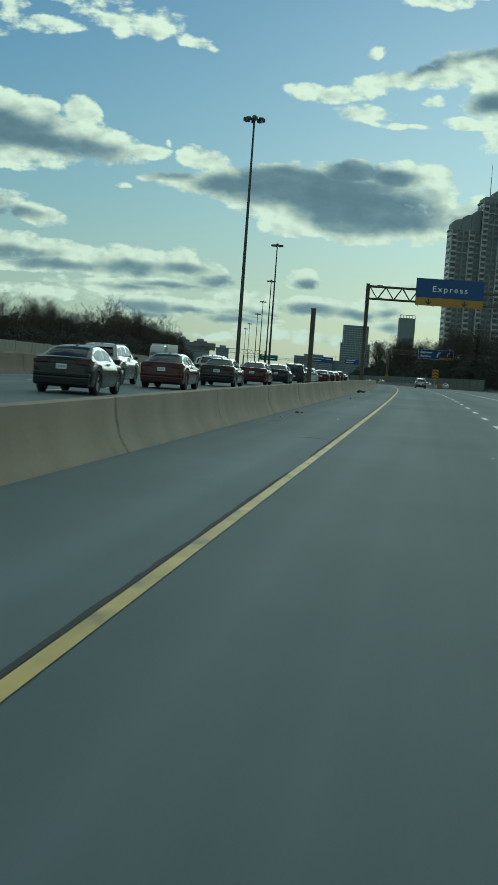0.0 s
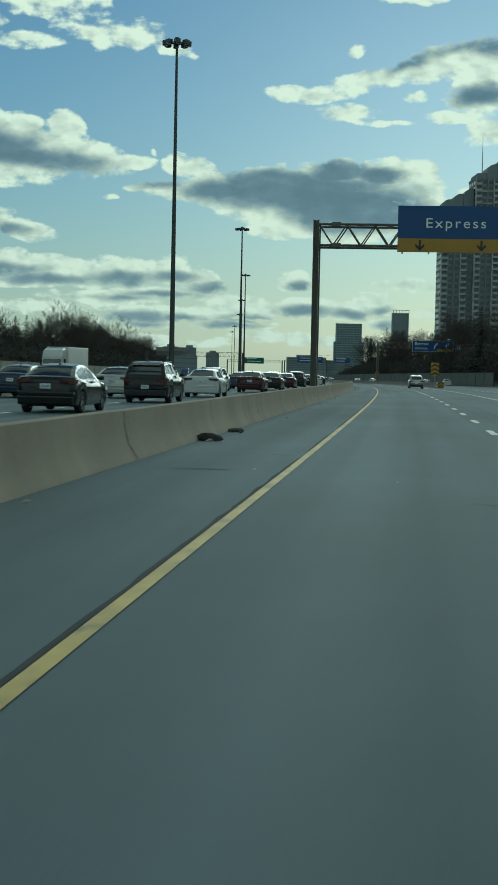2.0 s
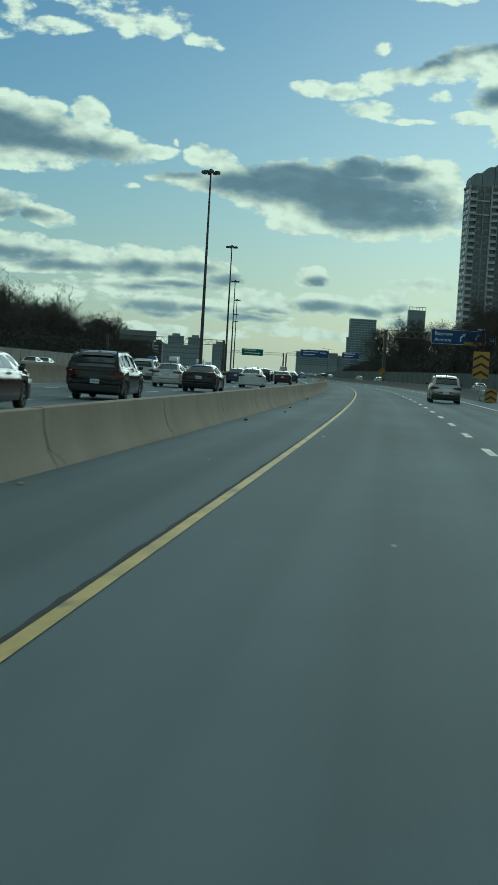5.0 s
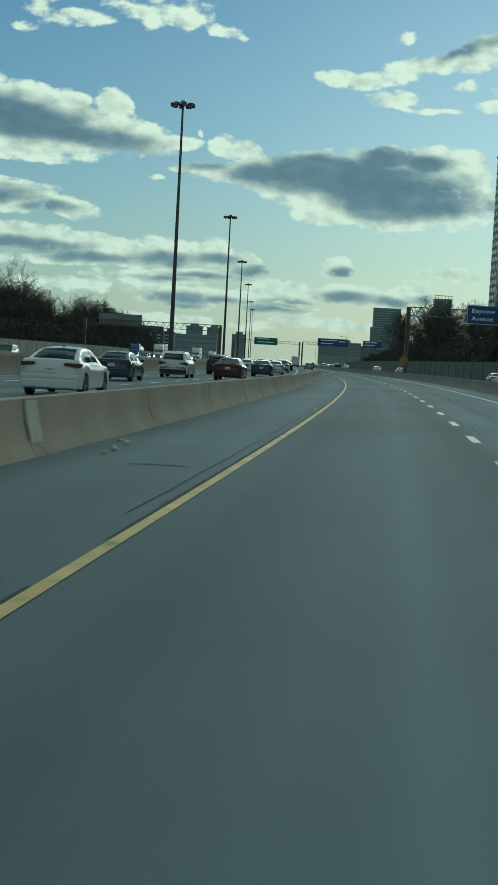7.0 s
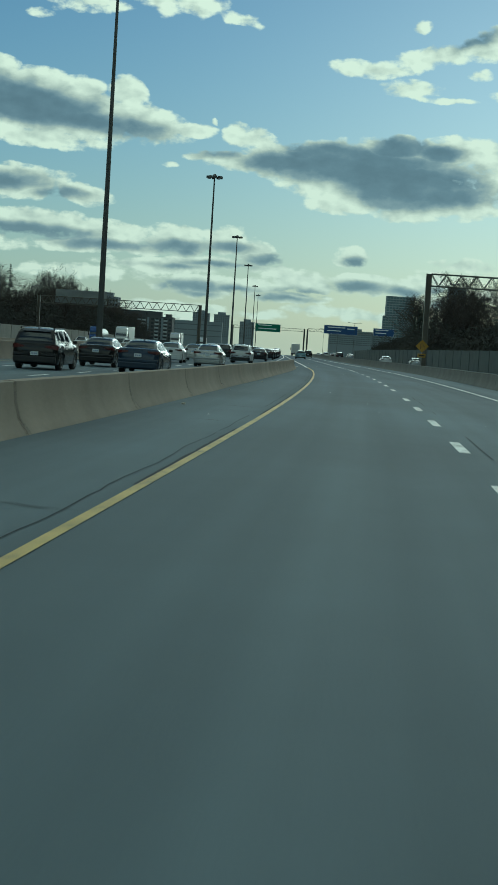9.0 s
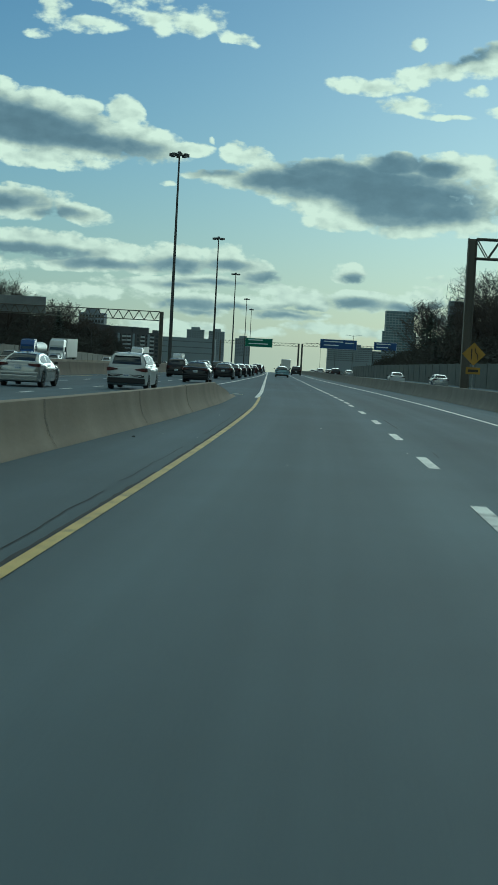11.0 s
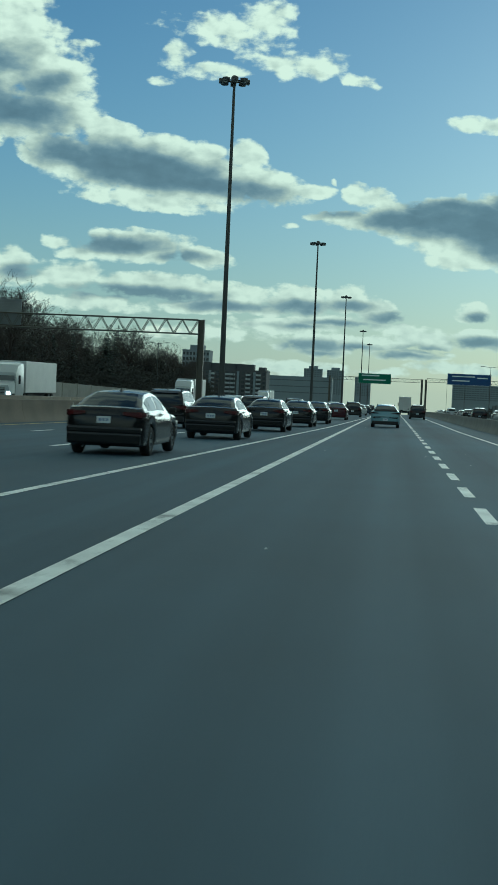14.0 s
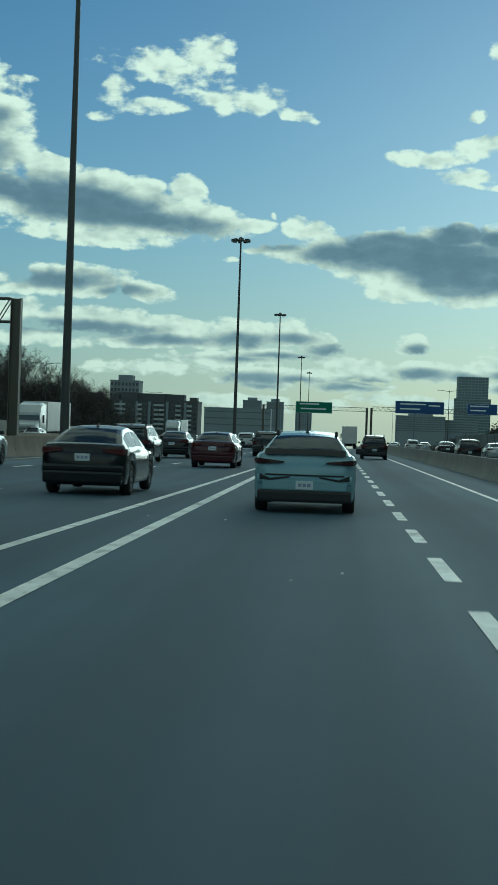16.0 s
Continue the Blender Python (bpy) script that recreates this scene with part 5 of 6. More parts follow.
    for k in range(3):
        part("bar", boxed(-0.11 + k * 0.08, -0.05 + k * 0.08, yr - 0.039, yr - 0.0365, zc - 0.03, zc + 0.03), PLATE_INK, pl)
    if c is not SEDAN:
        sp = bmesh.new()
        if c is COUPE:
            loft(sp, [[Vector((x, yb0 - 0.07, 1.075 - 0.02 * abs(x))), Vector((x, yb0 + 0.02, 1.165)), Vector((x, yb0 + 0.14, 1.10))] for x in (-0.72, -0.4, 0.0, 0.4, 0.72)])
        else:
            loft(sp, [[Vector((x, yt0 - 0.12, H - 0.16)), Vector((x, yt0 + 0.10, H - 0.075)), Vector((x, yt0 + 0.14, H - 0.12))] for x in (-0.55, -0.3, 0.0, 0.3, 0.55)])
        bmesh.ops.recalc_face_normals(sp, faces=sp.faces)
        part("spoiler", sp, coat_paint if c is SUV else TRIM, root)
        part("bumper_crease", boxed(-wide * 0.8, wide * 0.8, yr - 0.03, yr + 0.02, low + 0.335, low + 0.36, bevel=0.008), TRIM, root)
        for x in (-1, 1):
            fg = bmesh.new()
            loft(fg, [[Vector((x * a * w0, yr - 0.028, z0)), Vector((x * a * w0, yr - 0.028, z1)), Vector((x * a * w0, yr + 0.05, z1)), Vector((x * a * w0, yr + 0.05, z0))] for a, z0, z1 in ((0.28, low + 0.30, low + 0.33), (0.66, low + 0.24, low + 0.28), (0.86, low + 0.26, low + 0.36))])
            bmesh.ops.recalc_face_normals(fg, faces=fg.faces)
            part("bumper_vent", fg, TRIM, root)
    fin = bmesh.new()
    loft(fin, [[Vector((-0.03 * k, yt0 + 0.28 + 0.16 * (1 - k), H - 0.02 + 0.09 * (1 - k))), Vector((0.03 * k, yt0 + 0.28 + 0.16 * (1 - k), H - 0.02 + 0.09 * (1 - k))), Vector((0.03 * k, yt0 + 0.28 + 0.24, H - 0.02 + 0.05 * (1 - k))), Vector((-0.03 * k, yt0 + 0.28 + 0.24, H - 0.02 + 0.05 * (1 - k)))] for k in (1.0, 0.2)])
    bmesh.ops.recalc_face_normals(fin, faces=fin.faces)
    part("aerial_fin", fin, TRIM, root)
    return root


LANES = dict(a=lambda s: edge_left(s) - smooth(s, ((110, 2.7), (250, 2.3), (400, 2.05), (450, 1.65))), b=lambda s: edge_left(s) - 5.6, c=lambda s: edge_left(s) - 9.2)


def lane(s, k, turn=0.0):
    u = LANES[k](s)
    drift = math.degrees(math.atan2(LANES[k](s - 3) - LANES[k](s + 3), 6.0))
    return stand(s, u, 0.0, turn + drift)


GL = "cars in the express lanes"
lead = vehicle("crossover_car", "teal coupe crossover with a black lower bumper and roof rails", "car", COUPE, P_TEAL, stand(552.7, -0.03))
lead.scale = (0.985, 1.0, 0.985)
dark = vehicle("sedan_car", "charcoal four-door sedan in the express lanes", "car", SEDAN, P_DARK, lane(43.5, "a"), GL)
red = vehicle("sedan_car", "dark red four-door sedan in the express lanes", "car", SEDAN, P_RED, lane(59.7, "a"), GL)
blue = vehicle("sedan_car", "dark blue four-door sedan in the express lanes", "car", SEDAN, P_BLUE, lane(128.0, "c"), GL)
white = vehicle("sedan_car", "white four-door sedan in the express lanes", "car", SEDAN, P_WHITE, lane(140.0, "a"), GL)
silver = vehicle("sedan_car", "silver four-door sedan in the express lanes", "car", SEDAN, P_SILVER, lane(141.0, "b"), GL)
wsuv = vehicle("suv_car", "white sport utility vehicle with roof rails in the express lanes", "car", SUV, P_WHITE, lane(78.0, "c"), GL)
bsuv = vehicle("suv_car", "black sport utility vehicle with roof rails in the express lanes", "car", SUV, P_BLACK, lane(124.0, "a"), GL)
rsuv = vehicle("suv_car", "silver sport utility vehicle in the collector lane", "car", SUV, P_SILVER, stand(252.0, 3.4), braking=False)
for ob, rows in (
    (dark, ((75.7, "a"), (107.9, "a"), (180.3, "a"), (209.0, "b"), (240.0, "a"), (366.0, "b"), (459.0, "a"), (492.3, "a"), (508.5, "a"), (524.7, "a"), (540.6, "a"), (556.8, "a"), (604.0, "b"))),
    (red, ((91.8, "a"), (164.5, "a"), (196.5, "a"), (322.0, "a"), (585.0, "a"))),
    (blue, ((187.0, "b"), (300.0, "b"), (356.0, "a"), (690.0, "a"))),
    (white, ((272.0, "a"), (399.0, "b"), (655.0, "a"), (720.0, "b"), (810.0, "a"))),
    (silver, ((132.0, "b"), (251.0, "b"), (388.0, "a"), (420.0, "b"), (640.0, "b"), (770.0, "b"))),
    (wsuv, ((117.0, "c"), (168.0, "b"), (265.0, "c"), (322.0, "b"), (425.0, "a"), (494.0, "c"), (574.0, "c"), (664.0, "b"), (840.0, "b"))),
    (bsuv, ((213.0, "a"), (227.0, "b"), (352.0, "b"), (459.0, "b"), (489.0, "b"), (522.0, "b"), (555.0, "b"), (589.0, "b"), (622.0, "a"), (740.0, "a"))),
):
    for s, k in rows:
        copy_thing(ob, lane(s, k))
for s in (61.0, 94.0):
    tagged(copy_thing(rsuv, lane(s, "b")), "silver sport utility vehicle in the express lanes", group=GL)
far_suv = copy_thing(bsuv, stand(628.0, 3.2))
tagged(far_suv, "black sport utility vehicle in the collector lane", group="cars ahead")
# exit ramp on the right
for ob, s, u in ((white, 385.0, 19.5), (silver, 398.0, 16.5), (silver, 520.0, 17.0), (white, 534.0, 13.5), (bsuv, 642.0, 11.0), (silver, 650.0, 14.0), (dark, 662.0, 10.8), (wsuv, 722.0, 10.8), (silver, 742.0, 13.6), (white, 790.0, 11.0), (wsuv, 840.0, 13.5)):
    tagged(copy_thing(ob, stand(s, u)), ob["label"].replace("in the express lanes", "on the exit ramp"), group="cars on the exit ramp")
# oncoming
onc = vehicle("sedan_car", "white oncoming sedan with lit headlamps", "car", SEDAN, P_WHITE, stand(205.0, -40.0, 0, 180), "oncoming cars", lamps="head")
ons = vehicle("suv_car", "dark oncoming sport utility vehicle with lit headlamps", "car", SUV, P_BLACK, stand(260.0, -36.0, 0, 180), "oncoming cars", lamps="head")
for k, (ob, s, d) in enumerate(((onc, 232, -9), (ons, 300, -13), (onc, 318, -8.5), (onc, 345, -12.5), (ons, 372, -8.2), (onc, 402, -16), (onc, 455, -12.5), (ons, 470, -9), (onc, 505, -8.5), (ons, 548, -12.4), (onc, 559, -8.4), (ons, 600, -16), (onc, 640, -12.0), (onc, 668, -8.4), (ons, 702, -12), (onc, 735, -8.6), (onc, 780, -12.4), (ons, 820, -8.5))):
    copy_thing(ob, stand(s, masts_u(s) + d, 0, 180))


def semi_truck(name, label, cab_paint, load, matrix, tanker=False):
    """A road tractor with its trailer; +y is its front."""
    root = thing(name, label, "truck", matrix, "trucks")
    cab = [[Vector(p) for p in ((-1.2 * k, y, 0.75), (1.2 * k, y, 0.75), (1.25 * k, y, 1.6), (1.2 * k, y, zt - 0.15), (1.0 * k, y, zt), (-1.0 * k, y, zt), (-1.2 * k, y, zt - 0.15), (-1.25 * k, y, 1.6))] for y, zt, k in ((0.0, 3.9, 1.0), (1.2, 3.95, 1.0), (2.2, 3.7, 0.98), (2.75, 2.95, 0.96))]
    part("cab", loft(bmesh.new(), cab), cab_paint, root, smooth_angle=35)
    nose = [[Vector(p) for p in ((-1.1 * k, y, 0.6), (1.1 * k, y, 0.6), (1.12 * k, y, zt - 0.25), (0.95 * k, y, zt), (-0.95 * k, y, zt), (-1.12 * k, y, zt - 0.25))] for y, zt, k in ((2.6, 2.15, 1.0), (3.9, 1.95, 0.95), (4.35, 1.75, 0.88))]
    part("bonnet", loft(bmesh.new(), nose), cab_paint, root, smooth_angle=35)
    ws = bmesh.new()
    ws.faces.new([ws.verts.new(p) for p in ((-1.08, 2.80, 2.2), (1.08, 2.80, 2.2), (1.0, 2.72, 2.95), (-1.0, 2.72, 2.95))])
    bmesh.ops.extrude_face_region(ws, geom=ws.faces[:])
    for v in ws.verts[:4]:
        v.co.y -= 0.06
    bmesh.ops.recalc_face_normals(ws, faces=ws.faces)
    part("windscreen", ws, GLASS, root)
    gr = part("grille", boxed(-0.6, 0.6, 4.33, 4.42, 0.8, 1.6, bevel=0.03), GALV, root)
    for k in range(5):
        part("grille_bar", boxed(-0.56, 0.56, 4.42, 4.44, 0.88 + k * 0.14, 0.94 + k * 0.14), TRIM, gr)
    part("front_bumper", boxed(-1.2, 1.2, 4.2, 4.5, 0.35, 0.75, bevel=0.05), GALV, root)
    for x in (-1, 1):
        part("headlamp", boxed(x * 0.9 - 0.18, x * 0.9 + 0.18, 4.25, 4.40, 0.85, 1.15, bevel=0.03), HEAD, root)
        part("wing_mirror", boxed(x * 1.42 - 0.1, x * 1.42 + 0.1, 2.3, 2.4, 1.9, 2.7, bevel=0.03), TRIM, root)
        for y in (3.3, -0.6, -1.9, -10.6, -11.9):
            wb = bmesh.new()
            tube(wb, (x * 0.82, y, 0.5), (x * 1.2, y, 0.5), 0.5, sides=18)
            wh = part("wheel", wb, RUBBER, root, smooth_angle=40)
            hb = bmesh.new()
            tube(hb, (x * 1.18, y, 0.5), (x * 1.23, y, 0.5), 0.28, 0.22, sides=12)
            part("hub", hb, RIM, wh)
    part("chassis", boxed(-0.5, 0.5, -12.6, 4.0, 0.7, 1.0), TRIM, root)
    if tanker:
        tk = bmesh.new()
        tube(tk, (0, -12.7, 2.25), (0, -0.9, 2.25), 1.2, sides=20)
        part("tank", tk, GALV, root, smooth_angle=40)
    else:
        tr = part("trailer", boxed(-1.3, 1.3, -13.2, -0.5, 1.05, 4.1, bevel=0.05), load, root)
        part("trailer_door", boxed(-1.22, 1.22, -13.24, -13.2, 1.15, 4.0, bevel=0.01), load, tr)
    return root


t1 = semi_truck("semi_truck", "white semi truck with a box trailer in the oncoming lanes", P_WHITE, TRUCK_WHITE, stand(596.0, -36.0, 0, 180))
copy_thing(t1, stand(236.0, -39.5, 0, 180))
copy_thing(t1, stand(672.0, -30.0, 0, 180))
copy_thing(t1, stand(792.0, -29.0, 0, 180))
semi_truck("tank_truck", "blue tank truck with a silver tank in the oncoming lanes", P_NAVY, TRUCK_WHITE, stand(610.0, -43.0, 0, 180), tanker=True)
tagged(copy_thing(t1, stand(795.0, 3.0, 0, 0)), "white semi truck with a box trailer in the collector lane")

# ================= trees =================
def bare_tree(seed, height, spread, matrix, label, group):
    """Leafless broadleaf tree: tapered trunk, limbs, and a crown of fine twigs."""
    rng = random.Random(seed)
    root = thing("tree", label, "tree", matrix, group)
    tk, tw = bmesh.new(), bmesh.new()

    def grow(p, d, length, r, level):
        bm = tk if level <= 1 else tw
        segs = 3 if level < 2 else 2
        for k in range(segs):
            q = p + d * (length / segs)
            r2 = r * (0.82 if level < 3 else 0.6)
            tube(bm, p, q, r, r2, 6 if level < 2 else 3)
            p, r = q, r2
            d = (d + Vector((rng.uniform(-1, 1), rng.uniform(-1, 1), rng.uniform(-0.25, 0.6))) * 0.16).normalized()
            if level < 4:
                for _ in range((3, 3, 3, 3)[level] if k or level else 1):
                    side = Vector((rng.uniform(-1, 1), rng.uniform(-1, 1), rng.uniform(-0.1, 0.5))).normalized()
                    nd = (d * rng.uniform(0.35, 0.8) + side * spread).normalized()
                    grow(p, nd, length * rng.uniform(0.42, 0.66), max(0.022, r * 0.5), level + 1)

    grow(Vector((0, 0, -0.4)), Vector((0, 0, 1)), height * 0.52, height * 0.017, 0)
    part("trunk", tk, BARK, root)
    part("crown", tw, TWIGS, root, "leafless twigs")
    return root


def conifer(seed, height, matrix, label, group):
    """Dark spruce: straight trunk and drooping sprays of needles in uneven whorls."""
    rng = random.Random(seed)
    root = thing("conifer_tree", label, "tree", matrix, group)
    tk = bmesh.new()
    tube(tk, (0, 0, -0.4), (0, 0, height * 0.97), 0.2, 0.03, 8)
    part("trunk", tk, BARK, root)
    cr = bmesh.new()
    z = height * 0.08
    while z < height:
        f = 1 - z / height
        reach = height * 0.20 * (f ** 0.8) + 0.15
        for k in range(int(5 + 8 * f)):
            a = rng.uniform(0, 2 * math.pi)
            r = reach * rng.uniform(0.7, 1.15)
            d = Vector((math.cos(a), math.sin(a), 0))
            side = Vector((-d.y, d.x, 0))
            p0 = Vector((0, 0, z))
            for j in range(4):
                c = p0 + d * (r * (j + 0.6) / 4) + Vector((0, 0, -0.10 * r * j * 0.6 + rng.uniform(-0.1, 0.1)))
                w = (0.5 - 0.09 * j) * rng.uniform(0.7, 1.2) * (0.4 + f)
                l = r * 0.32
                v = [cr.verts.new(c - d * l * 0.5 + side * w * 0.4), cr.verts.new(c - d * l * 0.5 - side * w * 0.4), cr.verts.new(c + d * l * 0.6 - side * w + Vector((0, 0, -0.16))), cr.verts.new(c + d * l * 0.9 + Vector((0, 0, -0.05))), cr.verts.new(c + d * l * 0.6 + side * w + Vector((0, 0, -0.16)))]
                cr.faces.new(v)
        z += height * 0.034 * rng.uniform(0.7, 1.3)
    part("crown", cr, NEEDLES, root, "dark green needles")
    return root


def bank_height(s, u):
    z = -0.25
    if u < -57:
        z += min(4.2, (-57 - u) * 0.16) * (1 if 60 < s < 960 else 0.15)
    if u > 27:
        z += min(4.5, (u - 27) * 0.20) * (1 if 250 < s < 1000 else 0.2)
    return z - drop(s)


def thicket(name, label, rows, seed, material):
    """Dense undergrowth as one mesh: ragged clumps of small leaf-like blades. rows: s0, s1, u0, u1, height, count."""
    rng = random.Random(seed)
    verts, faces = [], []
    for s0, s1, u0, u1, h, count in rows:
        for _ in range(count):
            s, u = rng.uniform(s0, s1), rng.uniform(u0, u1)
            tall = h * (0.55 + 0.6 * noise.noise(Vector((s * 0.045, u * 0.05, seed)))) * (smooth(s, ((100, 0.5), (340, 0.6), (520, 1.0))) if u < 0 else 1.0) + 0.4
            base = at(s, u, bank_height(s, u))
            zc = max(0.2, tall) * rng.random() ** 0.75
            for _k in range(10):
                c = base + Vector((rng.gauss(0, 0.55), rng.gauss(0, 0.55), zc + rng.gauss(0, 0.4)))
                a = Vector((rng.gauss(0, 1), rng.gauss(0, 1), rng.gauss(0, 1))).normalized() * rng.uniform(0.25, 0.7)
                b = a.orthogonal().normalized() * rng.uniform(0.05, 0.17)
                i = len(verts)
                verts += [c - a, c - a * 0.1 + b, c + a, c - a * 0.2 - b]
                faces.append((i, i + 1, i + 2, i + 3))
    me = bpy.data.meshes.new(name)
    me.from_pydata([tuple(v) for v in verts], [], faces)
    me.materials.append(material)
    return tagged(new(name, me), label, "undergrowth", kind="stuff")


thicket("undergrowth", "dense dark undergrowth below the trees behind the oncoming lanes", ((60, 935, -76, -58, 11.5, 21000), (880, 960, -92, -70, 6.0, 900)), 2, BRUSH)
thicket("undergrowth", "dense dark undergrowth behind the exit ramp", ((330, 820, 30, 52, 9.5, 9500), (820, 960, 32, 60, 3.0, 1200), (255, 470, 32, 60, 13.0, 6000)), 8, BRUSH)

thicket("distant_woods", "low dark woods and hedges in the distance", ((1000, 1750, 34, 150, 5.0, 3500), (1000, 1300, -140, -66, 5.0, 2500)), 14, BRUSH)

GT, GR = "trees behind the oncoming lanes", "trees behind the exit ramp"
protos = [bare_tree(11 + k, h, sp, stand(70 + 9 * k, -66 - 3 * k, bank_height(70 + 9 * k, -66 - 3 * k)), "tall leafless broadleaf tree with a dark twiggy crown", GT) for k, (h, sp) in enumerate(((15.5, 0.75), (17.5, 0.62), (13.5, 0.9), (16.5, 0.7), (19.0, 0.6)))]
spruces = [conifer(31 + k, h, stand(120 + 11 * k, -70, bank_height(120, -70)), "dark green spruce among bare trees", GT) for k, h in enumerate((13.0, 16.0, 11.0))]


def plant(rng, s, u, group, ever):
    ob = rng.choice(spruces) if rng.random() < ever else rng.choice(protos)
    k = rng.uniform(0.75, 1.15) * (smooth(s, ((100, 0.5), (340, 0.6), (520, 1.0))) if u < 0 else 1.0)
    if u > 0:
        k *= smooth(s, ((300, 1.2), (480, 1.15), (700, 1.1)))
    m = stand(s, u, bank_height(s, u) - 0.1, rng.uniform(0, 360))
    c = copy_thing(ob, m)
    c.scale = (k, k, k * rng.uniform(0.9, 1.1))
    c["group"] = group
    return c


_rng = random.Random(77)
for k in range(210):
    s = 90 + 845 * (k + _rng.random()) / 210
    plant(_rng, s, _rng.uniform(-86, -60), GT, 0.22)
for k in range(95):
    s = 300 + 510 * (k + _rng.random()) / 95
    plant(_rng, s, _rng.uniform(31, 58), GR, 0.35)
for k in range(14):
    plant(_rng, _rng.uniform(930, 985), _rng.uniform(-88, -66), GT, 0.1)

# ================= buildings =================
def slab_building(name, label, s, u0, u1, h, depth, floors, cols, wall, glass, balcony=(), side_cols=0, crown=None, base_z=-3.0, win=(0.62, 0.55), group="", turn=0.0, far=False):
    """A block with its storeys of windows and balconies; its front looks down the road at the viewer."""
    w = u1 - u0
    root = thing(name, label, "building", stand(s, (u0 + u1) / 2, 0, turn), group)
    bm = bmesh.new()
    box(bm, -w / 2, w / 2, 0, depth, base_z - drop(s + depth), h)
    body = part("wall", bm, wall, root)
    part("parapet", boxed(-w / 2 - 0.25, w / 2 + 0.25, -0.25, depth + 0.25, h, h + 0.9), wall, root)
    fh, cw = h / floors, w / cols
    wm_ = bmesh.new()
    box(wm_, -cw * win[0] / 2, cw * win[0] / 2, -0.06, 0.10, -fh * win[1] / 2, fh * win[1] / 2)
    wmesh = bpy.data.meshes.new("window")
    wm_.to_mesh(wmesh)
    wm_.free()
    wmesh.materials.append(glass)
    bb = bmesh.new()
    box(bb, -cw * 0.46, cw * 0.46, -1.5, 0.0, -0.12, 0.12)
    box(bb, -cw * 0.46, cw * 0.46, -1.5, -1.42, 0.12, 1.0)
    bmesh_ = bpy.data.meshes.new("balcony")
    bb.to_mesh(bmesh_)
    bb.free()
    bmesh_.materials.append(TOWER_SLAB)
    if far:
        jb = bmesh.new()
        for f in range(floors):
            for c in range(cols):
                x, z = -w / 2 + (c + 0.5) * cw, (f + 0.5) * fh
                box(jb, x - cw * win[0] / 2, x + cw * win[0] / 2, -0.06, 0.10, z - fh * win[1] / 2, z + fh * win[1] / 2)
        tagged(part("glazing", jb, glass, root), kind="stuff")
    for f in range(0 if far else floors):
        z = (f + 0.5) * fh
        for c in range(cols):
            x = -w / 2 + (c + 0.5) * cw
            share("window", wmesh, root, Matrix.Translation((x, 0, z)))
            if c in balcony:
                share("balcony", bmesh_, root, Matrix.Translation((x, 0, z - fh * 0.5 + 0.15)))
    if side_cols:
        cd = depth / side_cols
        sm = bmesh.new()
        box(sm, -0.06, 0.10, -cd * 0.32, cd * 0.32, -fh * win[1] / 2, fh * win[1] / 2)
        smesh = bpy.data.meshes.new("window")
        sm.to_mesh(smesh)
        sm.free()
        smesh.materials.append(glass)
        face = -w / 2 if u0 > 0 else w / 2
        for f in range(floors):
            for c in range(side_cols):
                share("window", smesh, root, Matrix.Translation((face, (c + 0.5) * cd, (f + 0.5) * fh)) @ (Matrix.Identity(4) if u0 > 0 else Matrix.Rotation(math.pi, 4, "Z")))
    if isinstance(crown, tuple):
        # a row of vaults, each rounded towards the lower side, stepping up
        n = len(crown)
        for k, top in enumerate(crown):
            x0, x1 = -w / 2 + w * k / n + 0.1, -w / 2 + w * (k + 1) / n - 0.1
            r = min(x1 - x0, top - h - 1.5) * 0.8
            arc = [(x0 + r - r * math.cos(a), top - r + r * math.sin(a)) for a in (math.pi / 2 * j / 7 for j in range(8))]
            ring = [(x1, h + 0.9), (x0, h + 0.9)] + arc + [(x1, top)]
            vb = bmesh.new()
            loft(vb, [[Vector((x, y, z)) for x, z in ring] for y in (0.4, depth * 0.8)])
            bmesh.ops.recalc_face_normals(vb, faces=vb.faces)
            part("roof_vault", vb, wall, root, smooth_angle=30)
        for c in range(cols + 1):
            x = -w / 2 + c * cw
            pale = c % 3 == 0
            part("facade_pier", boxed(x - 0.28, x + 0.28, -1.7 if pale else -0.7, 0.0, 0.0, h + 0.6), TOWER_SLAB if pale else wall, root)
        for f in range(floors - 4, floors, 2):
            part("string_course", boxed(-w / 2 - 0.3, w / 2 + 0.3, -0.8, 0.0, f * fh - 0.3, f * fh + 0.3), TOWER_SLAB, root)
    elif crown == "plant":
        part("roof_plant", boxed(-w * 0.25, w * 0.25, depth * 0.2, depth * 0.8, h + 0.9, h + 4.5), wall, root)
    elif crown == "frame":
        fb = bmesh.new()
        for k in range(6):
            x = -w / 2 + w * k / 5
            box(fb, x - 0.4, x + 0.4, 0, 0.8, h + 0.9, h + 6.0)
        box(fb, -w / 2 - 0.4, w / 2 + 0.4, 0, 0.8, h + 6.0, h + 7.0)
        part("roof_frame", fb, wall, root)
    return root


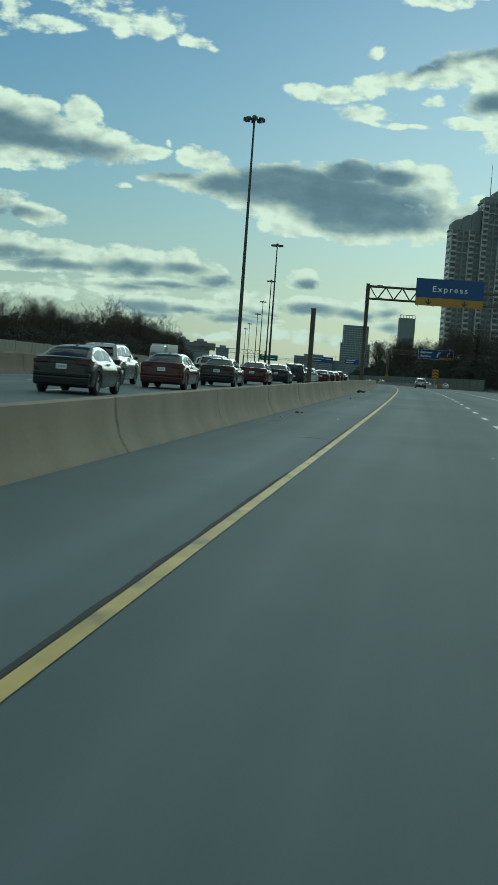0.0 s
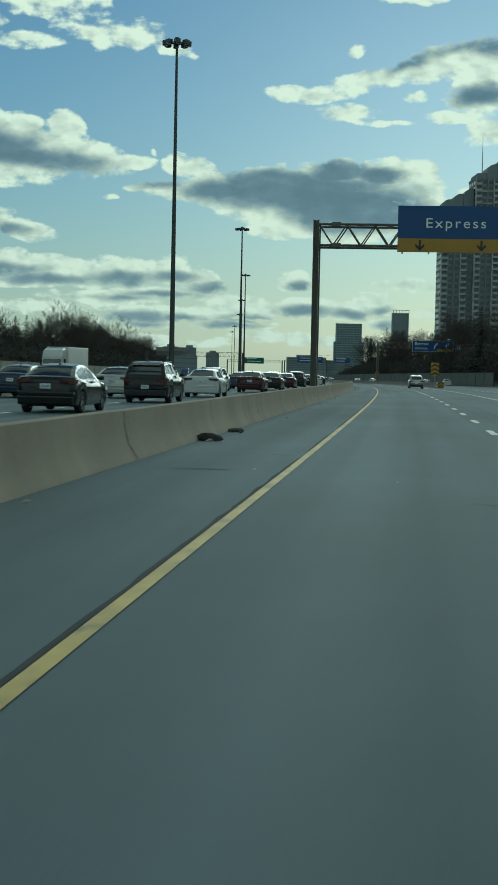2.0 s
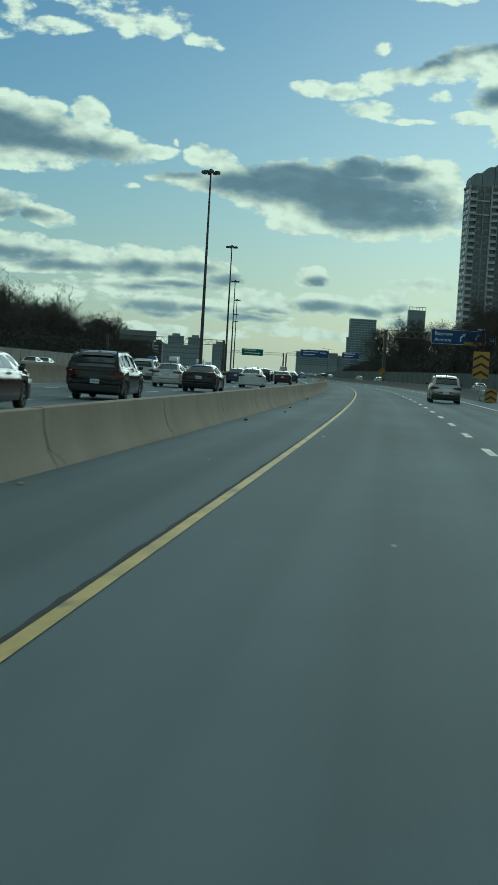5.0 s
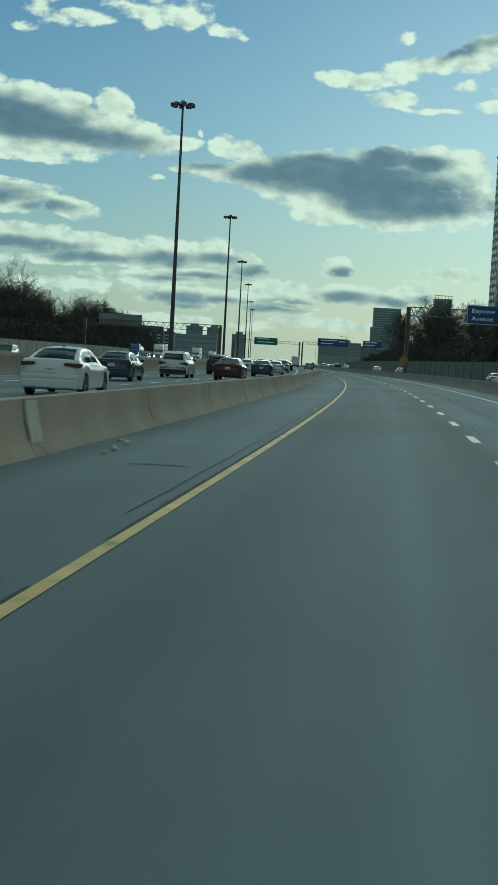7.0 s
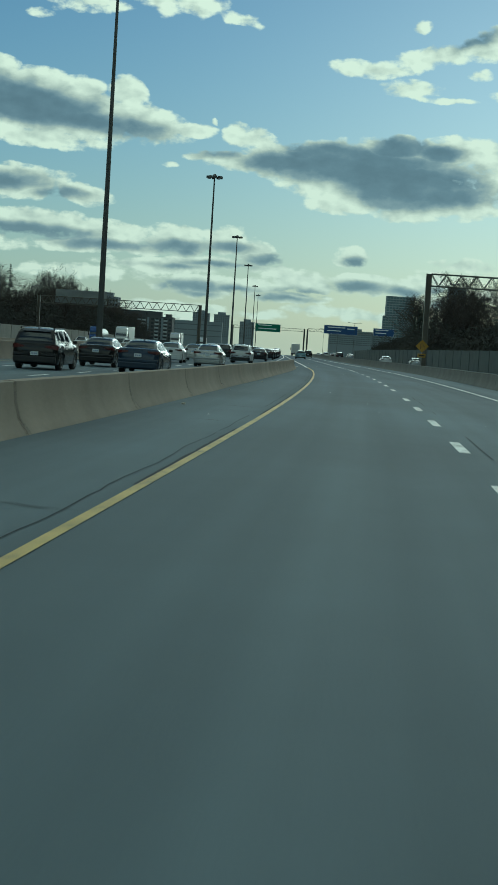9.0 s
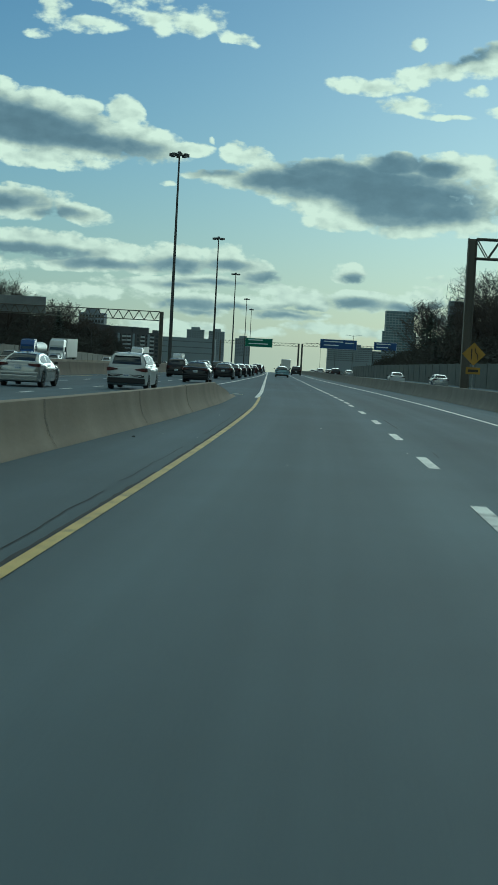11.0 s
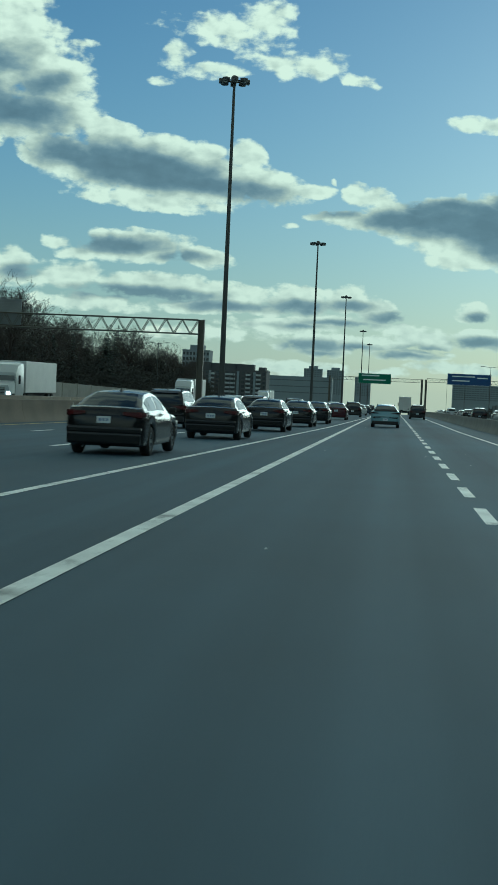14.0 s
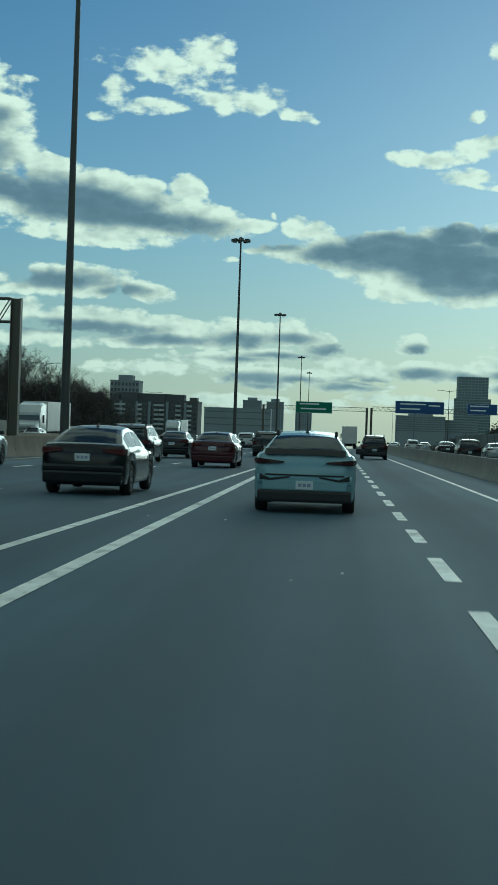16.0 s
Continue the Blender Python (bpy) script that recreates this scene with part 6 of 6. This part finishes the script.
GB = "apartment tower"
slab_building("apartment_tower", "grey concrete apartment tower with balconies and stepped vaulted top", 792, 77.9, 93.5, 85.0, 16, 29, 5, TOWER_WALL, TOWER_GLASS, balcony=(0, 3), side_cols=4, crown=(91.0, 93.8, 96.4), group=GB)
tall = slab_building("apartment_tower", "tall grey concrete apartment tower with an aerial and stepped vaulted top", 790, 93.7, 114.5, 100.8, 20, 34, 7, TOWER_WALL, TOWER_GLASS, balcony=(0, 3, 4), side_cols=3, crown=(103.8, 108.2, 111.3, 114.2), group=GB)
slab_building("apartment_tower", "tallest grey concrete apartment tower with balconies and vaulted top", 793, 114.7, 128.0, 108.0, 20, 36, 4, TOWER_WALL, TOWER_GLASS, balcony=(1,), side_cols=0, crown=(117.0, 119.5), group=GB)
ant = bmesh.new()
tube(ant, (-7.0, 3, 101), (-7.0, 3, 122), 0.30, 0.08, 6)
part("aerial", ant, GALV, tall)
block = slab_building("apartment_block", "dark brick mid-rise apartment block with pale balconies", 1336, -138, -76, 15.5, 24, 6, 20, BRICK_DARK, TOWER_GLASS, balcony=(2, 5, 6, 9, 12, 13, 16, 18), crown="plant", win=(0.6, 0.6))
for x, w, h in ((-27, 7, 3.2), (-16, 5, 2.2), (-8, 9, 4.0), (9, 6, 2.6), (18, 10, 3.4), (28, 4, 2.0)):
    part("roof_plant", boxed(x - w / 2, x + w / 2, 3, 14, 16.4, 16.4 + h), BRICK_DARK, block)
for x in (-25, -12, -3, 4, 14, 24):
    part("facade_pier", boxed(x - 0.7, x + 0.7, -0.9, 0.0, 0.0, 15.4), HAZED_WALL, block, "pale precast pier")
slab_building("office_block", "grey concrete office block behind the apartments", 1534, -156, -136, 31, 20, 8, 8, TOWER_WALL, TOWER_GLASS, crown="plant")
# distant blocks take their haze from the wall and glazing colours
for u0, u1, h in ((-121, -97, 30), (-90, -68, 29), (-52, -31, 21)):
    slab_building("apartment_tower", "distant grey apartment tower block", 2435, u0, u1, h + 3, 24, 12, 7, HAZED_WALL, HAZY_GLASS, crown="plant", base_z=-6, group="distant towers", far=True)
slab_building("concrete_building", "long low grey concrete building beside the motorway", 1822, -116, -57, 17, 25, 3, 5, HAZED_WALL, HAZY_GLASS, base_z=-6, win=(0.96, 0.16), far=True)
slab_building("office_tower", "grey-green glass office tower", 2876, 193, 241, 88, 30, 20, 9, HAZED_WALL, GREEN_GLASS, base_z=-6, win=(0.85, 0.7), far=True)
slab_building("office_wing", "lower wing of the glass office tower", 2860, 187, 244, 53, 14, 12, 12, HAZED_WALL, GREEN_GLASS, base_z=-6, win=(0.85, 0.7), far=True)
slab_building("apartment_tower", "slender pale residential tower with an open roof frame", 2880, 301, 331, 110, 28, 32, 6, HAZED_WALL, HAZY_GLASS, balcony=(0, 5), base_z=-6, crown="frame", group="distant towers", far=True)
slab_building("hospital_building", "wide pale institutional building with window bands", 2434, 79, 142, 20, 30, 7, 18, HAZED_WALL, HAZY_GLASS, base_z=-8, crown="plant", win=(0.8, 0.5), far=True)
slab_building("hospital_wing", "pale wing of the institutional building", 2450, 144, 186, 16, 30, 5, 12, HAZED_WALL, HAZY_GLASS, base_z=-8, win=(0.8, 0.5), far=True)


def street_lamp(s, u, height):
    root = thing("street_lamp", "slim double-armed street lamp", "street lamp", stand(s, u), "street lamps")
    bm = bmesh.new()
    tube(bm, (0, 0, -0.5), (0, 0, height), 0.11, 0.06, 8)
    part("pole", bm, MAST_STEEL, root)
    for x in (-1, 1):
        a = bmesh.new()
        tube(a, (0, 0, height - 0.3), (x * 2.0, 0, height), 0.05, sides=6)
        l = part("arm", a, MAST_STEEL, root)
        part("lamp_head", boxed(x * 2.4 - 0.45, x * 2.4 + 0.45, -0.15, 0.15, height - 0.08, height + 0.06, bevel=0.03), LUMINAIRE, l)
    return root


lamp = street_lamp(815, -57.5, 15)
for s, u in ((1010, -60), (1180, -64), (880, 27.5), (1080, 30), (1290, 30)):
    copy_thing(lamp, stand(s, u, -drop(s))).scale = (1.0, 1.0, 1.0 + drop(s) / 15)

# ================= small things on the shoulder =================
def debris():
    rng = random.Random(9)

    def lump(name, label, s, u, size, material, flat=0.4):
        bm = bmesh.new()
        bmesh.ops.create_icosphere(bm, subdivisions=2, radius=1)
        for v in bm.verts:
            k = 1 + 0.35 * noise.noise(v.co * 1.7 + Vector((s, u, 0)))
            v.co = Vector((v.co.x * size * k, v.co.y * size * 0.7 * k, max(-0.2, v.co.z) * size * flat * k))
        ob = part(name, bm, material, matrix=stand(s, u, 0.01 + size * flat * 0.15, rng.uniform(0, 360)))
        tagged(ob, label, "debris", "road debris")

    lump("tyre_scrap", "crumpled black tyre scrap beside the barrier", 91.7, -4.08, 0.26, RUBBER, 0.5)
    lump("tyre_scrap", "flat black tyre scrap at the barrier foot", 95.9, -4.05, 0.22, RUBBER, 0.3)
    lump("concrete_chunk", "pale broken concrete chunk at the barrier foot", 91.6, -4.0, 0.13, PATCH)
    for s in (247.6, 248.3, 248.8, 249.7, 250.4):
        lump("concrete_chunk", "broken concrete chunk at the barrier foot", s, -4.05 + rng.uniform(-0.1, 0.3), rng.uniform(0.05, 0.11), PATCH, 0.7)
    for k in range(26):
        s = rng.uniform(15, 400)
        lump("gravel_lump", "small stone lying on the shoulder", s, barrier_face(s) + rng.uniform(0.15, 0.7), rng.uniform(0.03, 0.07), rng.choice((PATCH, TAR)), 0.6)
    for k in range(60):
        s = rng.uniform(8, 560)
        lump("litter_scrap", "pale scrap lying on the asphalt", s, rng.uniform(-3.0, 3.0), rng.uniform(0.012, 0.026), WHITE_PAINT, 0.3)
    bm = bmesh.new()
    box(bm, -0.41, 0.41, -0.015, 0.015, 0, 0.03, 0.008)
    st = part("marker_stick", bm, WHITE_PAINT, matrix=stand(425.05, -3.07, 0.01, -57))
    tagged(st, "broken white marker stick lying on the gore", "debris", "road debris")


debris()
